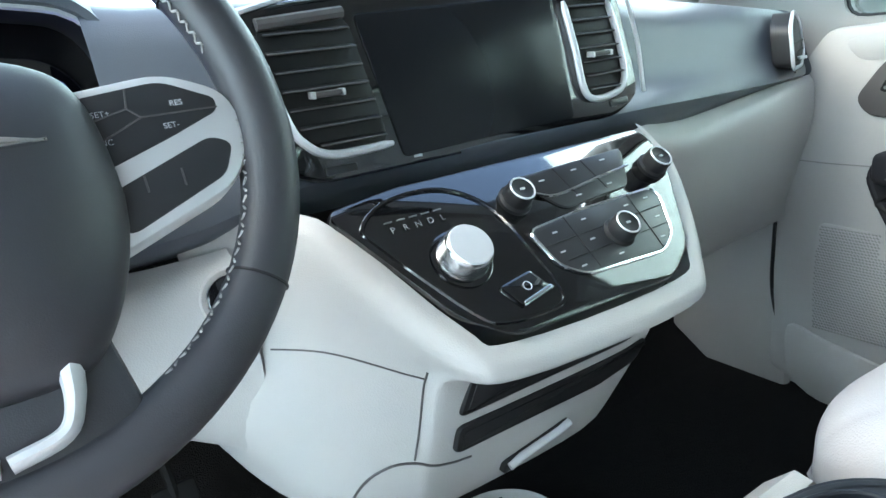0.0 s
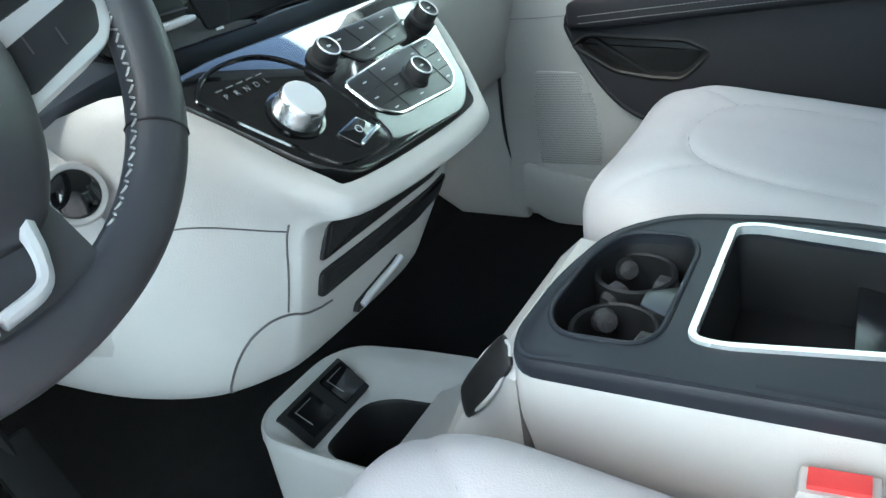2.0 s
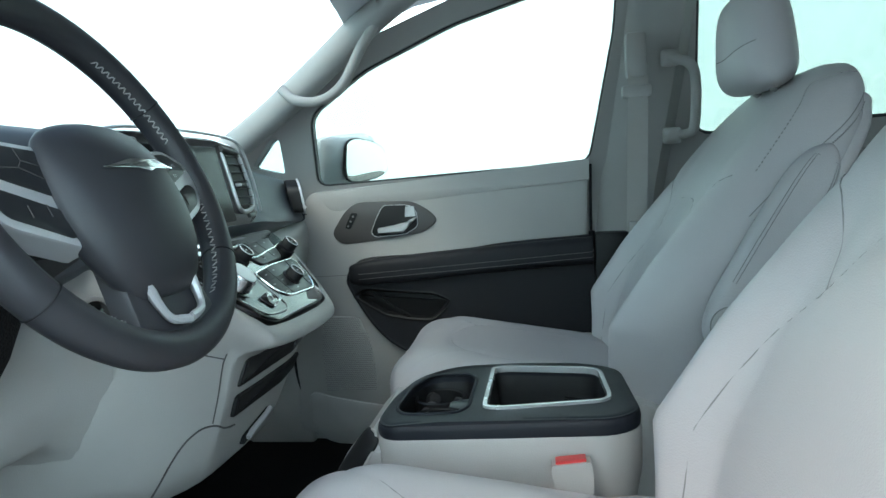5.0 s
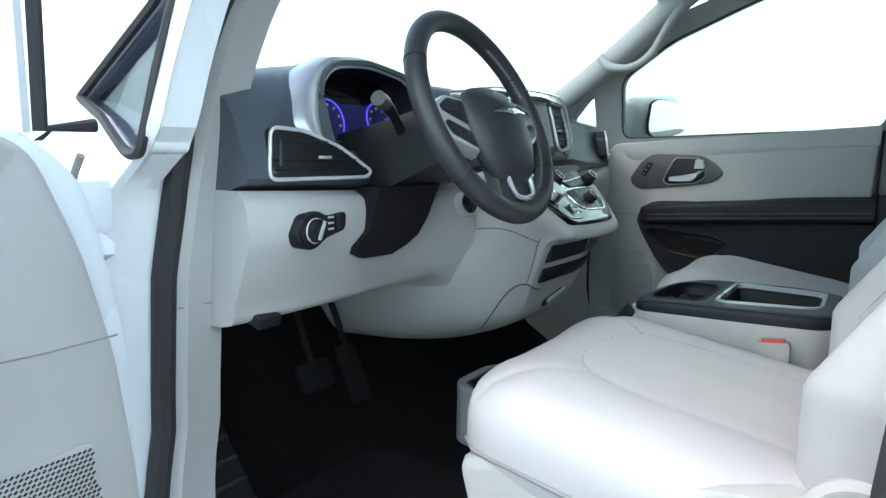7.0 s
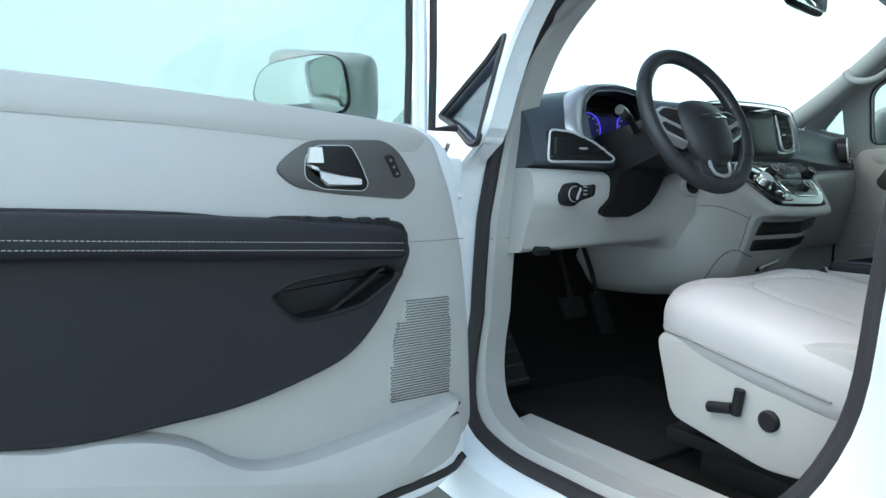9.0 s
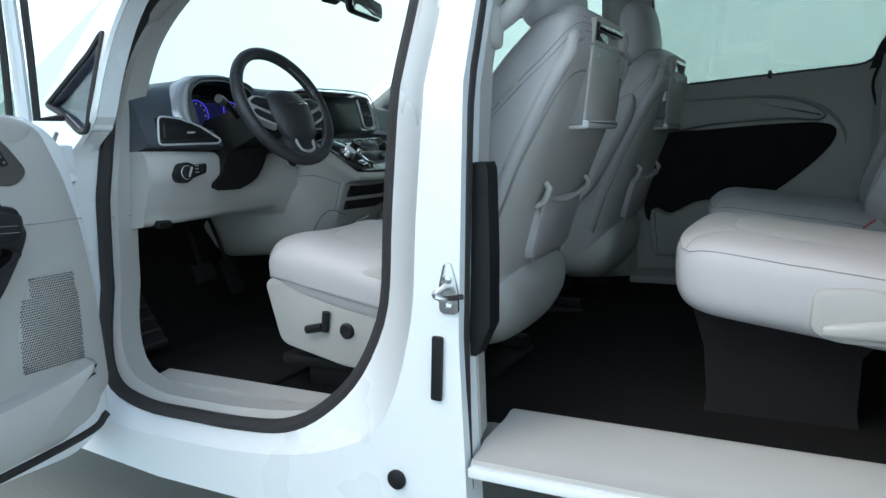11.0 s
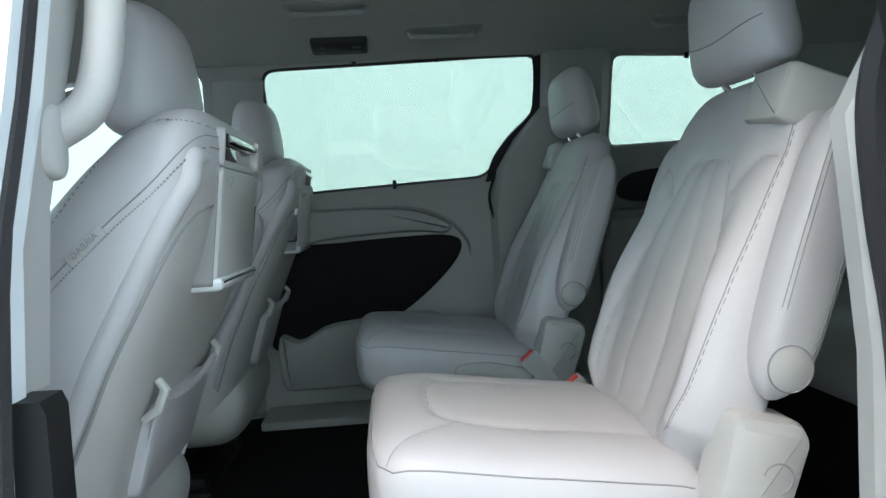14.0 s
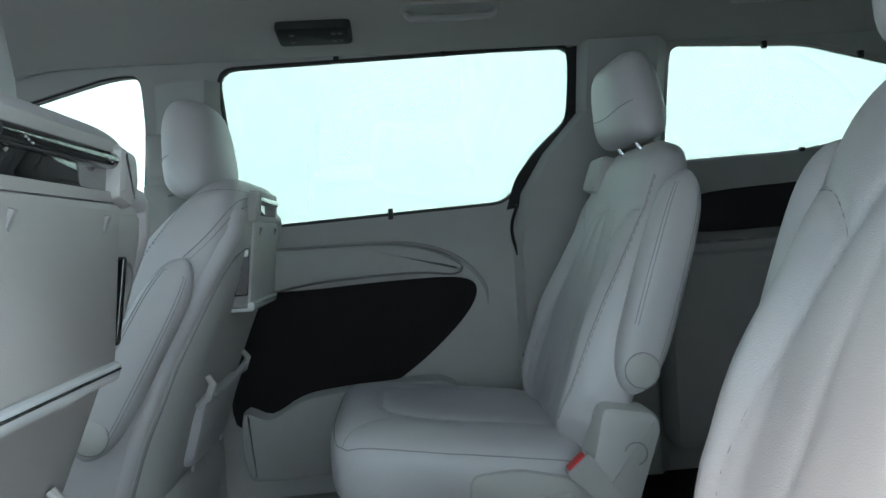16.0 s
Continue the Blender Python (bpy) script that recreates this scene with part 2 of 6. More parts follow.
def pillow(fx, p=5.0, q=2.6, n=22, m=22, e=2.4):
    """An upholstered body: fx(s, t, h) places a point, s and t from -1 to 1 across and along, h from -1 (back) to 1 (front). e: how far the mesh crowds to the edges."""
    def ends(k):
        return [math.copysign(1 - (1 - abs(2 * i / k - 1)) ** e, 2 * i / k - 1) if 0 < i < k else (-1.0 if i == 0 else 1.0) for i in range(k + 1)]

    S, T = ends(n), ends(m)
    bm = bmesh.new()
    front, rear = {}, {}
    for i, s in enumerate(S):
        for j, t in enumerate(T):
            h = max(0, 1 - abs(s) ** p) ** (1 / q) * max(0, 1 - abs(t) ** p) ** (1 / q)
            front[i, j] = bm.verts.new(fx(*corner(s, t), h))
            rear[i, j] = front[i, j] if i in (0, n) or j in (0, m) else bm.verts.new(fx(*corner(s, t), -h))
    for i in range(n):
        for j in range(m):
            for side in (front, rear):
                bm.faces.new((side[i, j], side[i + 1, j], side[i + 1, j + 1], side[i, j + 1]))
    return bm


def on_pillow(fx, st, lift=0.0, p=5.0, q=2.6):
    out = []
    for s, t in st:
        h = max(0, 1 - abs(s) ** p) ** (1 / q) * max(0, 1 - abs(t) ** p) ** (1 / q)
        out.append(Vector(fx(*corner(s, t), h * (1 + lift))))
    return out


def lettering(text, size, mp, u, v, material, parent, name="lettering", align="CENTER"):
    """Raised print laid on a surface by mp(u, v, w)."""
    cu = bpy.data.curves.new(name, "FONT")
    cu.body, cu.size, cu.align_x, cu.align_y = text, size, align, "CENTER"
    ob = bpy.data.objects.new("tmp", cu)
    me = bpy.data.meshes.new_from_object(ob)
    bm = bmesh.new()
    bm.from_mesh(me)
    bpy.data.objects.remove(ob)
    for w in bm.verts:
        w.co = Vector(mp(u + w.co.x, v + w.co.y, 0.0012))
    return part(name, bm, material, parent, smooth=False)


# ---- the setting: glowing backdrop, ground, body of the van ----
def flat_x(z, low):
    """The side of the body leans in above the belt."""
    return low if z < 1.16 else low - 0.30 * (z - 1.16)


def left_out(y, z, w):
    """The outer skin, drawn in towards the windshield pillar."""
    return (-(flat_x(z, 0.955) - 0.28 * max(0, y - 0.62) * min(1, max(0, (z - 0.95) / 0.2)) + w), y, z)


def flange(y, z, w):
    """The inner lip of the door opening, set in from the skin."""
    low = 0.83 + 0.06 * min(1, max(0, (0.70 - z) / 0.25))
    return (-(flat_x(z, low) - 0.10 * max(0, y - 0.62) * min(1, max(0, (z - 0.95) / 0.2)) + w), y, z)


def ease(v):
    v = min(1, max(0, v))
    return v * v * (3 - 2 * v)


def right_in(y, z, w):
    return (flat_x(z, 0.905) - w, y, z)


ground = part("ground", box((0, 0, -0.05), (60, 60, 0.1)), CONCRETE, None, "grey concrete ground under the van", category="ground", kind="structure")
# added cylinder that glows: white outside the windows and light for the cabin
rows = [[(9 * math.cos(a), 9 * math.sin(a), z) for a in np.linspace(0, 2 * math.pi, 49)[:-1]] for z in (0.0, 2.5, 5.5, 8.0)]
backdrop = part("backdrop", grid(rows, closed_v=True), WHITEGLOW, None, "plain glowing white backdrop round the van", category="backdrop", kind="structure")

DOOR_LOOP = spline([(.850, 1.05), (.868, .90), (.883, .65), (.835, .48), (.70, .42), (.5, .415), (.36, .418), (.22, .435), (.11, .49), (.020, .585), (-.033, .73), (-.054, .922),
                    (-.086, 1.178), (-.115, 1.40), (-.11, 1.54), (-.05, 1.61), (.07, 1.63), (.3, 1.61), (.54, 1.55), (.70, 1.46), (.79, 1.365), (.825, 1.26), (.832, 1.16)], 4, True)
LIP = [(y - 0.125 * ease((0.30 - y) / 0.25) * ease((1.7 - z) / 0.3) + 0.02 * ease((y - 0.5) / 0.3) - 0.10 * ease((z - 1.05) / 0.12) * ease((y - 0.45) / 0.25), z - 0.035 * ease((0.7 - z) / 0.2) + 0.02 * ease((z - 1.25) / 0.2)) for y, z in DOOR_LOOP]
body = thing("van_body", "white painted body side frame of a minivan", "car body", (0, 0, 0), kind="structure")
ZC = [0.5, 0.7, 0.9, 1.05, 1.16, 1.3, 1.45, 1.6]
SAIL = rounded([(.757, 1.368), (.772, 1.366), (.83, 1.325), (1.085, 1.213), (.95, 1.178), (.835, 1.132), (.800, 1.124), (.772, 1.128), (.764, 1.235)], 0.010)
outer = [(1.0, .30), (.6, .27), (.1, .27), (-.262, .27), (-.262, .36), (-.258, .70), (-.275, 1.0), (-.295, 1.3), (-.30, 1.55), (-.28, 1.70), (.2, 1.70), (.55, 1.60), (.85, 1.42), (1.12, 1.24), (1.30, 1.10), (1.0, 1.06)]
part("side_frame", plate(outer, [LIP, SAIL], left_out, 0.0, -0.07, ZC, (0.75, 0.0)), PAINT, body, "white painted pillars and sill")
part("door_jamb", grid([[left_out(y, z, 0.0) for y, z in LIP], [left_out(y, z, -0.012) for y, z in shrink(LIP, 0.006)], [flange(y, z, 0.02) for y, z in shrink(DOOR_LOOP, -0.008)], [flange(y, z, -0.03) for y, z in shrink(DOOR_LOOP, -0.004)]], closed_v=True), PAINT, body, "white painted door jamb")
sg = part("sail_glass", plate(SAIL, [], left_out, -0.012, -0.016), glass("sail_tint", (.62, .65, .70), .14), body, "grey tinted sail window ahead of the door")
part("sail_rim", tube([left_out(y, z, 0.002) for y, z in SAIL], 0.0075, 6, True), RUBBER, sg)
# fender ahead of the door and rear quarter behind the sliding door
part("fender", plate([(1.0, .30), (1.0, 1.06), (1.30, 1.10), (1.9, 1.0), (1.9, .35)], [], left_out, 0.0, -0.05, (0.7,)), PAINT, body, "white front fender")
rear_hole = rounded([(-1.40, 1.37), (-2.1, 1.40), (-2.05, 1.58), (-1.42, 1.66)], 0.05)
part("rear_quarter", plate([(-1.15, .30), (-2.75, .30), (-2.75, 1.70), (-1.15, 1.70)], [rear_hole], left_out, 0.05, -0.02, ZC, (-1.5, -2.2)), PAINT, body, "white rear quarter panel")
part("quarter_glass", plate(rear_hole, [], left_out, 0.02, 0.016, (1.5,)), GLASS_DARK, body, "dark privacy glass")
rows = [[(x, y, 1.77 - 0.10 * (abs(x) / 0.8) ** 3 - (0.05 if y < -2.6 else 0) - max(0, y - 0.1) ** 2 * 0.45) for x in np.linspace(-0.80, 0.80, 13)] for y in (0.62, 0.45, 0.1, -0.6, -1.4, -2.2, -2.75)]
part("roof", grid(rows), PAINT, body, "white roof skin")
part("hood", grid([[(x, y, z - 0.05 * (x / 0.8) ** 2) for x in np.linspace(-0.9, 0.9, 9)] for y, z in ((1.42, 1.12), (1.7, 1.06), (2.2, 0.95), (2.4, 0.7))]), PAINT, body, "white hood")
part("roof_rail", loft([[(x, y, z) for x, z in ((-.84, 1.60), (-.80, 1.72), (-.70, 1.72), (-.74, 1.60))] for y in (-.25, -.7, -1.2)]), PAINT, body, "white roof rail")
# rubber seal round the front door opening, another down the sliding door opening
part("door_seal", tube([flange(y, z, 0.004) for y, z in shrink(DOOR_LOOP, 0.004)], 0.018, 8, True), RUBBER, body, "black rubber door seal")
edge = spline([(-.255, .40), (-.258, .70), (-.275, 1.0), (-.295, 1.3), (-.30, 1.55), (-.32, 1.66), (-.40, 1.69), (-.9, 1.69), (-1.05, 1.66)], 5)
part("slide_seal", tube([left_out(y + .006, z, -0.03) for y, z in edge], 0.013, 8), RUBBER, body, "black rubber sliding door seal")
# bolts, plug, striker
part("sill_plug", turned([(0.020, 0), (0.020, 0.006), (0.014, 0.009), (0.0, 0.010)], (-0.957, -0.11, 0.405), (-1, 0, 0), 20), BLACK, body, "black oval sill plug")
part("slot_cover", box((-0.96, -0.213, 0.645), (0.012, 0.022, 0.125), 0.005, (4, 0, 0)), BLACK, body, "black slot cover on the pillar")
st = part("striker_plate", pad(rounded([(-.262, .75), (-.222, .75), (-.222, .80), (-.235, .845), (-.25, .845), (-.262, .80)], 0.012), lambda u, v, w: (-0.955 - w, u, v), 0, 0.006, 0.003), STEEL, body, "steel striker plate")
part("striker_loop", tube(spline([(-0.958, -.235, .80), (-1.0, -.237, .795), (-1.003, -.255, .79), (-0.96, -.27, .785)], 6), 0.0055, 8), STEEL, st)
for zc in (0.815, 0.765):
    part("bolt", turned([(0.008, 0), (0.008, 0.004), (0.004, 0.006), (0, 0.006)], (-0.961, -.243, zc), (-1, 0, 0), 12), STEEL, st)

# floor, sills
floor_rows = [[(x, y, z) for x in np.linspace(-0.80, 0.915, 9)] for y, z in ((1.45, 0.95), (1.25, 0.78), (1.12, 0.50), (1.02, 0.435), (0.3, 0.43), (-0.25, 0.485), (-1.2, 0.49), (-2.0, 0.49), (-2.75, 0.49))]
floor = part("floor", grid(floor_rows), CARPET, None, "black carpet on the van floor", category="floor", kind="structure")
sill = thing("sill_trim", "light grey plastic scuff plates along the door sills", "trim", (-0.85, 0, 0.46), kind="structure")
prof = [(-0.95, 0.455), (-0.945, 0.47), (-0.90, 0.478), (-0.885, 0.485), (-0.78, 0.490), (-0.755, 0.497), (-0.735, 0.494), (-0.73, 0.47)]
part("scuff_plate", loft([[(x, y, z) for x, z in prof] for y in (-0.27, -0.6, -1.13)]), CREAM, sill, "light grey sliding door scuff plate")
part("track_lip", box((-0.955, -0.70, 0.452), (0.02, 0.86, 0.02), 0.005), PAINT, sill, "white lower track lip")
TRIM = [(y - 0.10 * ease((0.30 - y) / 0.25) - 0.025 * ease((y - 0.4) / 0.3), z + 0.03 * ease((0.7 - z) / 0.2)) for y, z in DOOR_LOOP]
part("door_trim", grid([[flange(y, z, -0.004) for y, z in shrink(DOOR_LOOP, 0.010)], [flange(y, z, -0.02) for y, z in shrink(TRIM, 0.004)], [flange(y, z, -0.085) for y, z in TRIM], [flange(y, z, -0.10) for y, z in shrink(TRIM, -0.02)]], closed_v=True), CREAM, sill, "cream trim inside the front door opening")
part("trim_gap", tube([flange(.845, .90, -0.004), flange(.845, .90, -0.03), flange(.835, .90, -0.085)], 0.0012, 5), SEAM, sill)
part("entry_guard", loft([[(x, y, z) for x, z in ((-.80, .425), (-.80, .455), (-.74, .462), (-.72, .43))] for y in (.05, .2, .5, .78)]), CREAM, sill, "cream front sill guard")
part("sill_catch", loft([[(x, y, z) for x, z in ((-.80, .45), (-.795, .475), (-.75, .475), (-.74, .455))] for y in (.02, .10, .14)]), CREAM, sill, "cream sill end cap")

# black belt guard on the rear of the front pillar, trim above it
pillar = thing("pillar_trim", "cream plastic pillar trims beside the seats", "trim", (-0.87, -0.25, 0.5), kind="structure")
part("black_guard", loft([[(x, y, z) for x, y in ((-.91, y0), (-.91, y1), (-.855, y1 + 0.01), (-.865, y0))] for z, y0, y1 in ((.66, -.27, -.22), (.72, -.30, -.22), (.86, -.305, -.22), (1.01, -.305, -.22), (1.022, -.30, -.23))]), BLACK, pillar, "black plastic guard on the pillar")
part("pillar_cover", loft([[(-(flat_x(z, 0.865)) + dx, y, z) for dx, y in ((-.02, -.27 - s), (.04, -.27 - s), (.075, -.24 - s), (.075, -.15 - s), (.0, -.11 - s))] for z, s in ((1.02, 0), (1.2, 0.01), (1.4, 0.025), (1.6, 0.04), (1.68, 0.05))]), CREAM, pillar, "cream upper pillar cover")
part("pillar_lower", loft([[(-.87 + dx, y, z) for dx, y in ((-.02, -.265), (.04, -.25), (.05, -.17), (.0, -.11))] for z in (0.49, 0.7, 0.9, 1.02)]), CREAM, pillar, "cream lower pillar cover")
for nm, za, zb, m, lab in (("inner_trim_upper", .99, 1.62, CREAM, "cream upper inner pillar trim"), ("inner_trim_lower", .50, .985, BLACK, "black lower inner pillar trim")):
    zs = np.linspace(za, zb, 6)
    part(nm, loft([[(-flat_x(z, .79) + dx, -.055 - .045 * (z - 1) + dy, z) for dx, dy in ((-.050, -.030), (-.030, -.006), (-.004, .0), (.004, -.010), (.012, -.10), (-.045, -.12))] for z in zs]), m, pillar, lab)
grabL = thing("grab_handle", "cream plastic grab handle on the pillar", "handle", (-0.80, -0.28, 1.3), "pillar grab handles")
part("grip", tube(spline([(-.81, -.25, 1.262), (-.79, -.285, 1.283), (-.778, -.315, 1.31), (-.77, -.328, 1.36), (-.757, -.332, 1.43), (-.74, -.325, 1.50), (-.735, -.285, 1.53)], 5), 0.021, 12), CREAM, grabL)
for c, r in (((-.805, -.262, 1.268), (.030, .034, .040)), ((-.738, -.285, 1.532), (.030, .036, .040))):
    part("mount", pillow(lambda s, t, h, c=c, r=r: (c[0] + h * r[0], c[1] + s * r[1], c[2] + t * r[2]), 3, 2.2, 12, 12), CREAM, grabL)

# rear corner pillar behind the sliding door opening
part("corner_cover", loft([[(x, y + s, z) for x, y in ((-.90, -1.14), (-.88, -1.12), (-.855, -1.12), (-.84, -1.15), (-.84, -1.35), (-.90, -1.35))] for z, s in ((.49, -0.01), (.75, 0), (1.0, 0.0), (1.15, 0.015), (1.25, 0.025), (1.33, -0.02), (1.45, -0.06), (1.6, -0.08), (1.70, -0.06))]), CREAM, pillar, "cream rear corner pillar cover")
part("corner_seal", tube([(-0.905, y, z) for y, z in spline([(-1.15, .47), (-1.145, .75), (-1.14, 1.0), (-1.12, 1.15), (-1.115, 1.27), (-1.15, 1.38), (-1.19, 1.5), (-1.20, 1.66)], 5)], 0.021, 8), RUBBER, pillar, "black rubber seal")

# headliner
def head_z(x, y):
    return 1.725 - 0.055 * (abs(x) / 0.72) ** 3 - max(0, y - 0.05) ** 2 * 0.35


rows = [[(x, y, head_z(x, y)) for x in np.linspace(-0.74, 0.74, 17)] for y in np.linspace(0.52, -2.7, 24)]
ceiling = part("ceiling", grid(rows), FABRIC, None, "grey cloth headliner of the van", category="ceiling", kind="structure")

# ---- right side: wall with three windows ----
WIN_F = rounded([(.775, 1.17), (.765, 1.365), (.60, 1.47), (.35, 1.565), (.03, 1.645), (-.058, 1.65), (-.05, 1.52), (.015, 1.195)], 0.035)
WIN_S = rounded([(-.25, 1.245), (-.24, 1.655), (-1.155, 1.675), (-1.155, 1.49), (-1.04, 1.39), (-.985, 1.275)], 0.05)
WIN_Q = rounded([(-1.405, 1.665), (-1.80, 1.65), (-2.10, 1.58), (-2.02, 1.40), (-1.79, 1.365), (-1.405, 1.355)], 0.04)
WIN_T = rounded([(.955, 1.235), (.86, 1.21), (.86, 1.31), (.885, 1.31)], 0.012)
wall = thing("wall_right", "greige plastic side wall of the van with windows", "wall", (0.9, 0, 0.5), kind="structure")
outer = [(1.45, .45), (1.45, 1.10), (1.02, 1.24), (.86, 1.36), (.62, 1.53), (.35, 1.62), (.05, 1.69), (-.3, 1.72), (-2.75, 1.72), (-2.75, .45)]
part("side_panel", plate(outer, [WIN_F, WIN_S, WIN_Q, WIN_T], right_in, 0.0, -0.05, ZC, (0.8, 0.3, -0.1, -0.6, -1.2, -1.8)), GREIGE, wall, "greige plastic side lining")
for nm, loop, g, lab in (("window_1", WIN_F, GLASS_DOOR, "pale green front passenger door window"), ("window_2", WIN_S, GLASS_REAR, "pale green sliding door window with dark edge"), ("window_3", WIN_Q, GLASS_REAR, "pale green rear quarter window")):
    wob = thing(nm, lab, "window", (0.85, loop[0][0], 1.2), kind="structure")
    part("pane", plate(loop, [], right_in, -0.035, -0.039, (1.3, 1.45, 1.6)), g, wob)
    part("window_seal", tube([right_in(y, z, -0.012) for y, z in loop], 0.005 if nm == "window_1" else 0.009, 6, True), RUBBER if nm != "window_3" else GREIGE, wob)
    if nm == "window_2":
        band = spline([(-1.0, 1.262), (-1.03, 1.35), (-1.10, 1.43), (-1.155, 1.48), (-1.165, 1.60), (-1.16, 1.665)], 6)
        part("edge_band", grid([[right_in(y + dy, z - dz, 0.003) for y, z in band] for dy, dz in ((0.028, 0.004), (-0.012, -0.002))]), BLACK, wob, "black frit band")
        pegs = [(-.655, 1.252, 0.03, 0), (-.545, 1.668, 0.018, 1), (-.815, 1.672, 0.018, 1)]
    elif nm == "window_3":
        pegs = [(-1.66, 1.655, 0.02, 1), (-1.93, 1.62, 0.02, 1), (-1.80, 1.368, 0.012, 0)]
    else:
        pegs = []
    for y, z, hgt, top in pegs:
        x = right_in(y, z, 0)[0]
        part("hook", box((x - 0.004, y, z + (-hgt / 2 if top else hgt / 2)), (0.012, 0.014, hgt), 0.003), BLACK, wob, "small black shade hook")
part("sail_pane", plate(WIN_T, [], right_in, -0.03, -0.034), GLASS_FRONT, wall)

# A pillars and windshield
for sgn in (1, -1):
    path = spline([(.83 * sgn, 1.10, 1.22), (.80 * sgn, .90, 1.335), (.765 * sgn, .72, 1.455), (.72 * sgn, .55, 1.575), (.68 * sgn, .40, 1.66)], 5) if sgn > 0 else spline([(-.745, 1.10, 1.225), (-.735, .90, 1.345), (-.715, .72, 1.46), (-.69, .55, 1.575), (-.66, .40, 1.66)], 5)
    part("a_pillar", tube(path, 0.045, 12, squash=0.8), GREIGE, pillar, "grey front pillar cover")
rows = [[(x * s, y + 0.10 * (1 - (x * s / 0.85) ** 2), z) for x in np.linspace(-1, 1, 13)] for s, y, z in ((.86, 1.42, 1.13), (.81, .98, 1.38), (.74, .48, 1.67))]
windshield = part("windshield", grid(rows), GLASS_FRONT, None, "clear windshield above the dashboard", category="windshield", kind="structure")
# pillar trims of the right side
part("b_pillar", loft([[right_in(y - s, z, w) for y, w in ((-.015, -.02), (-.03, .004), (-.085, .035), (-.16, .035), (-.19, 0))] for z, s in ((.50, -.03), (1.03, -.03), (1.2, 0), (1.4, .03), (1.62, .06))]), GREIGE, pillar, "greige middle pillar cover")
part("c_pillar", loft([[right_in(y, z, w) for y, w in ((-1.01 + s, 0), (-1.03 + s, .04), (-1.36, .05), (-1.40, 0))] for z, s in ((.50, .02), (.9, .02), (1.15, .02), (1.30, .0), (1.40, -.06), (1.5, -.15), (1.67, -.15))]), GREIGE, pillar, "greige rear pillar cover")
part("pillar_gap", tube([right_in(y, z, 0.012) for y, z in spline([(-1.0, 1.27), (-.985, 1.2), (-1.01, 1.08), (-1.005, .9), (-1.0, .85)], 5)], 0.005, 6), BLACK, pillar)
grabR = thing("grab_handle", "grey plastic grab handle on the far pillar", "handle", (0.75, -0.2, 1.3), "pillar grab handles")
part("grip", tube(spline([(.775, -.17, 1.245), (.755, -.215, 1.25), (.745, -.225, 1.28), (.73, -.225, 1.37), (.725, -.21, 1.41), (.735, -.165, 1.43)], 6), 0.012, 10), GREIGE, grabR)
for c in ((.772, -.175, 1.246), (.742, -.170, 1.428)):
    part("mount", pillow(lambda s, t, h, c=c: (c[0] + h * .018, c[1] + s * .022, c[2] + t * .020), 3, 2.2, 10, 10), GREIGE, grabR)
handA = thing("pillar_handle", "grey plastic grab handle on the front pillar", "handle", (0.72, 0.7, 1.42), "pillar grab handles")
part("grip", tube(spline([(.745, .80, 1.425), (.715, .75, 1.39), (.70, .68, 1.385), (.69, .62, 1.42), (.685, .57, 1.50), (.70, .53, 1.56)], 6), 0.013, 10), GREIGE, handA)
# rear end
tail = plate([(-.86, .45), (.86, .45), (.80, 1.72), (-.80, 1.72)], [rounded([(-.62, 1.2), (.62, 1.2), (.56, 1.6), (-.56, 1.6)], 0.05)], lambda u, v, w: (u, -2.72 - w, v), 0, 0.05)
part("wall_rear", tail, GREIGE, None, "greige plastic tailgate lining", category="wall", kind="structure")
part("window_4", plate(rounded([(-.62, 1.2), (.62, 1.2), (.56, 1.6), (-.56, 1.6)], 0.05), [], lambda u, v, w: (u, -2.75 - w, v), 0, 0.004), GLASS_REAR, None, "pale green tailgate window", category="window", kind="structure")
fw = plate([(-.86, .45), (.86, .45), (.86, 1.14), (-.86, 1.14)], [], lambda u, v, w: (u, 1.46 + w, v), 0, 0.03)
part("wall_front", fw, BLACK, None, "black firewall ahead of the footwell", category="wall", kind="structure")


# ---- dashboard ----
def columns(cols, xs):
    """Profiles between the given ones, smoothed across the van."""
    keys = sorted(cols)
    arr = np.array([cols[k] for k in keys], float)
    soft = np.linspace(-.035, .035, 7)
    return [[(x, float(np.interp(x + soft, keys, arr[:, i, 0]).mean()), float(np.interp(x + soft, keys, arr[:, i, 1]).mean())) for i in range(arr.shape[1])] for x in xs]


def across(profile, n):
    return [tuple(p) for p in spline(profile, n)]


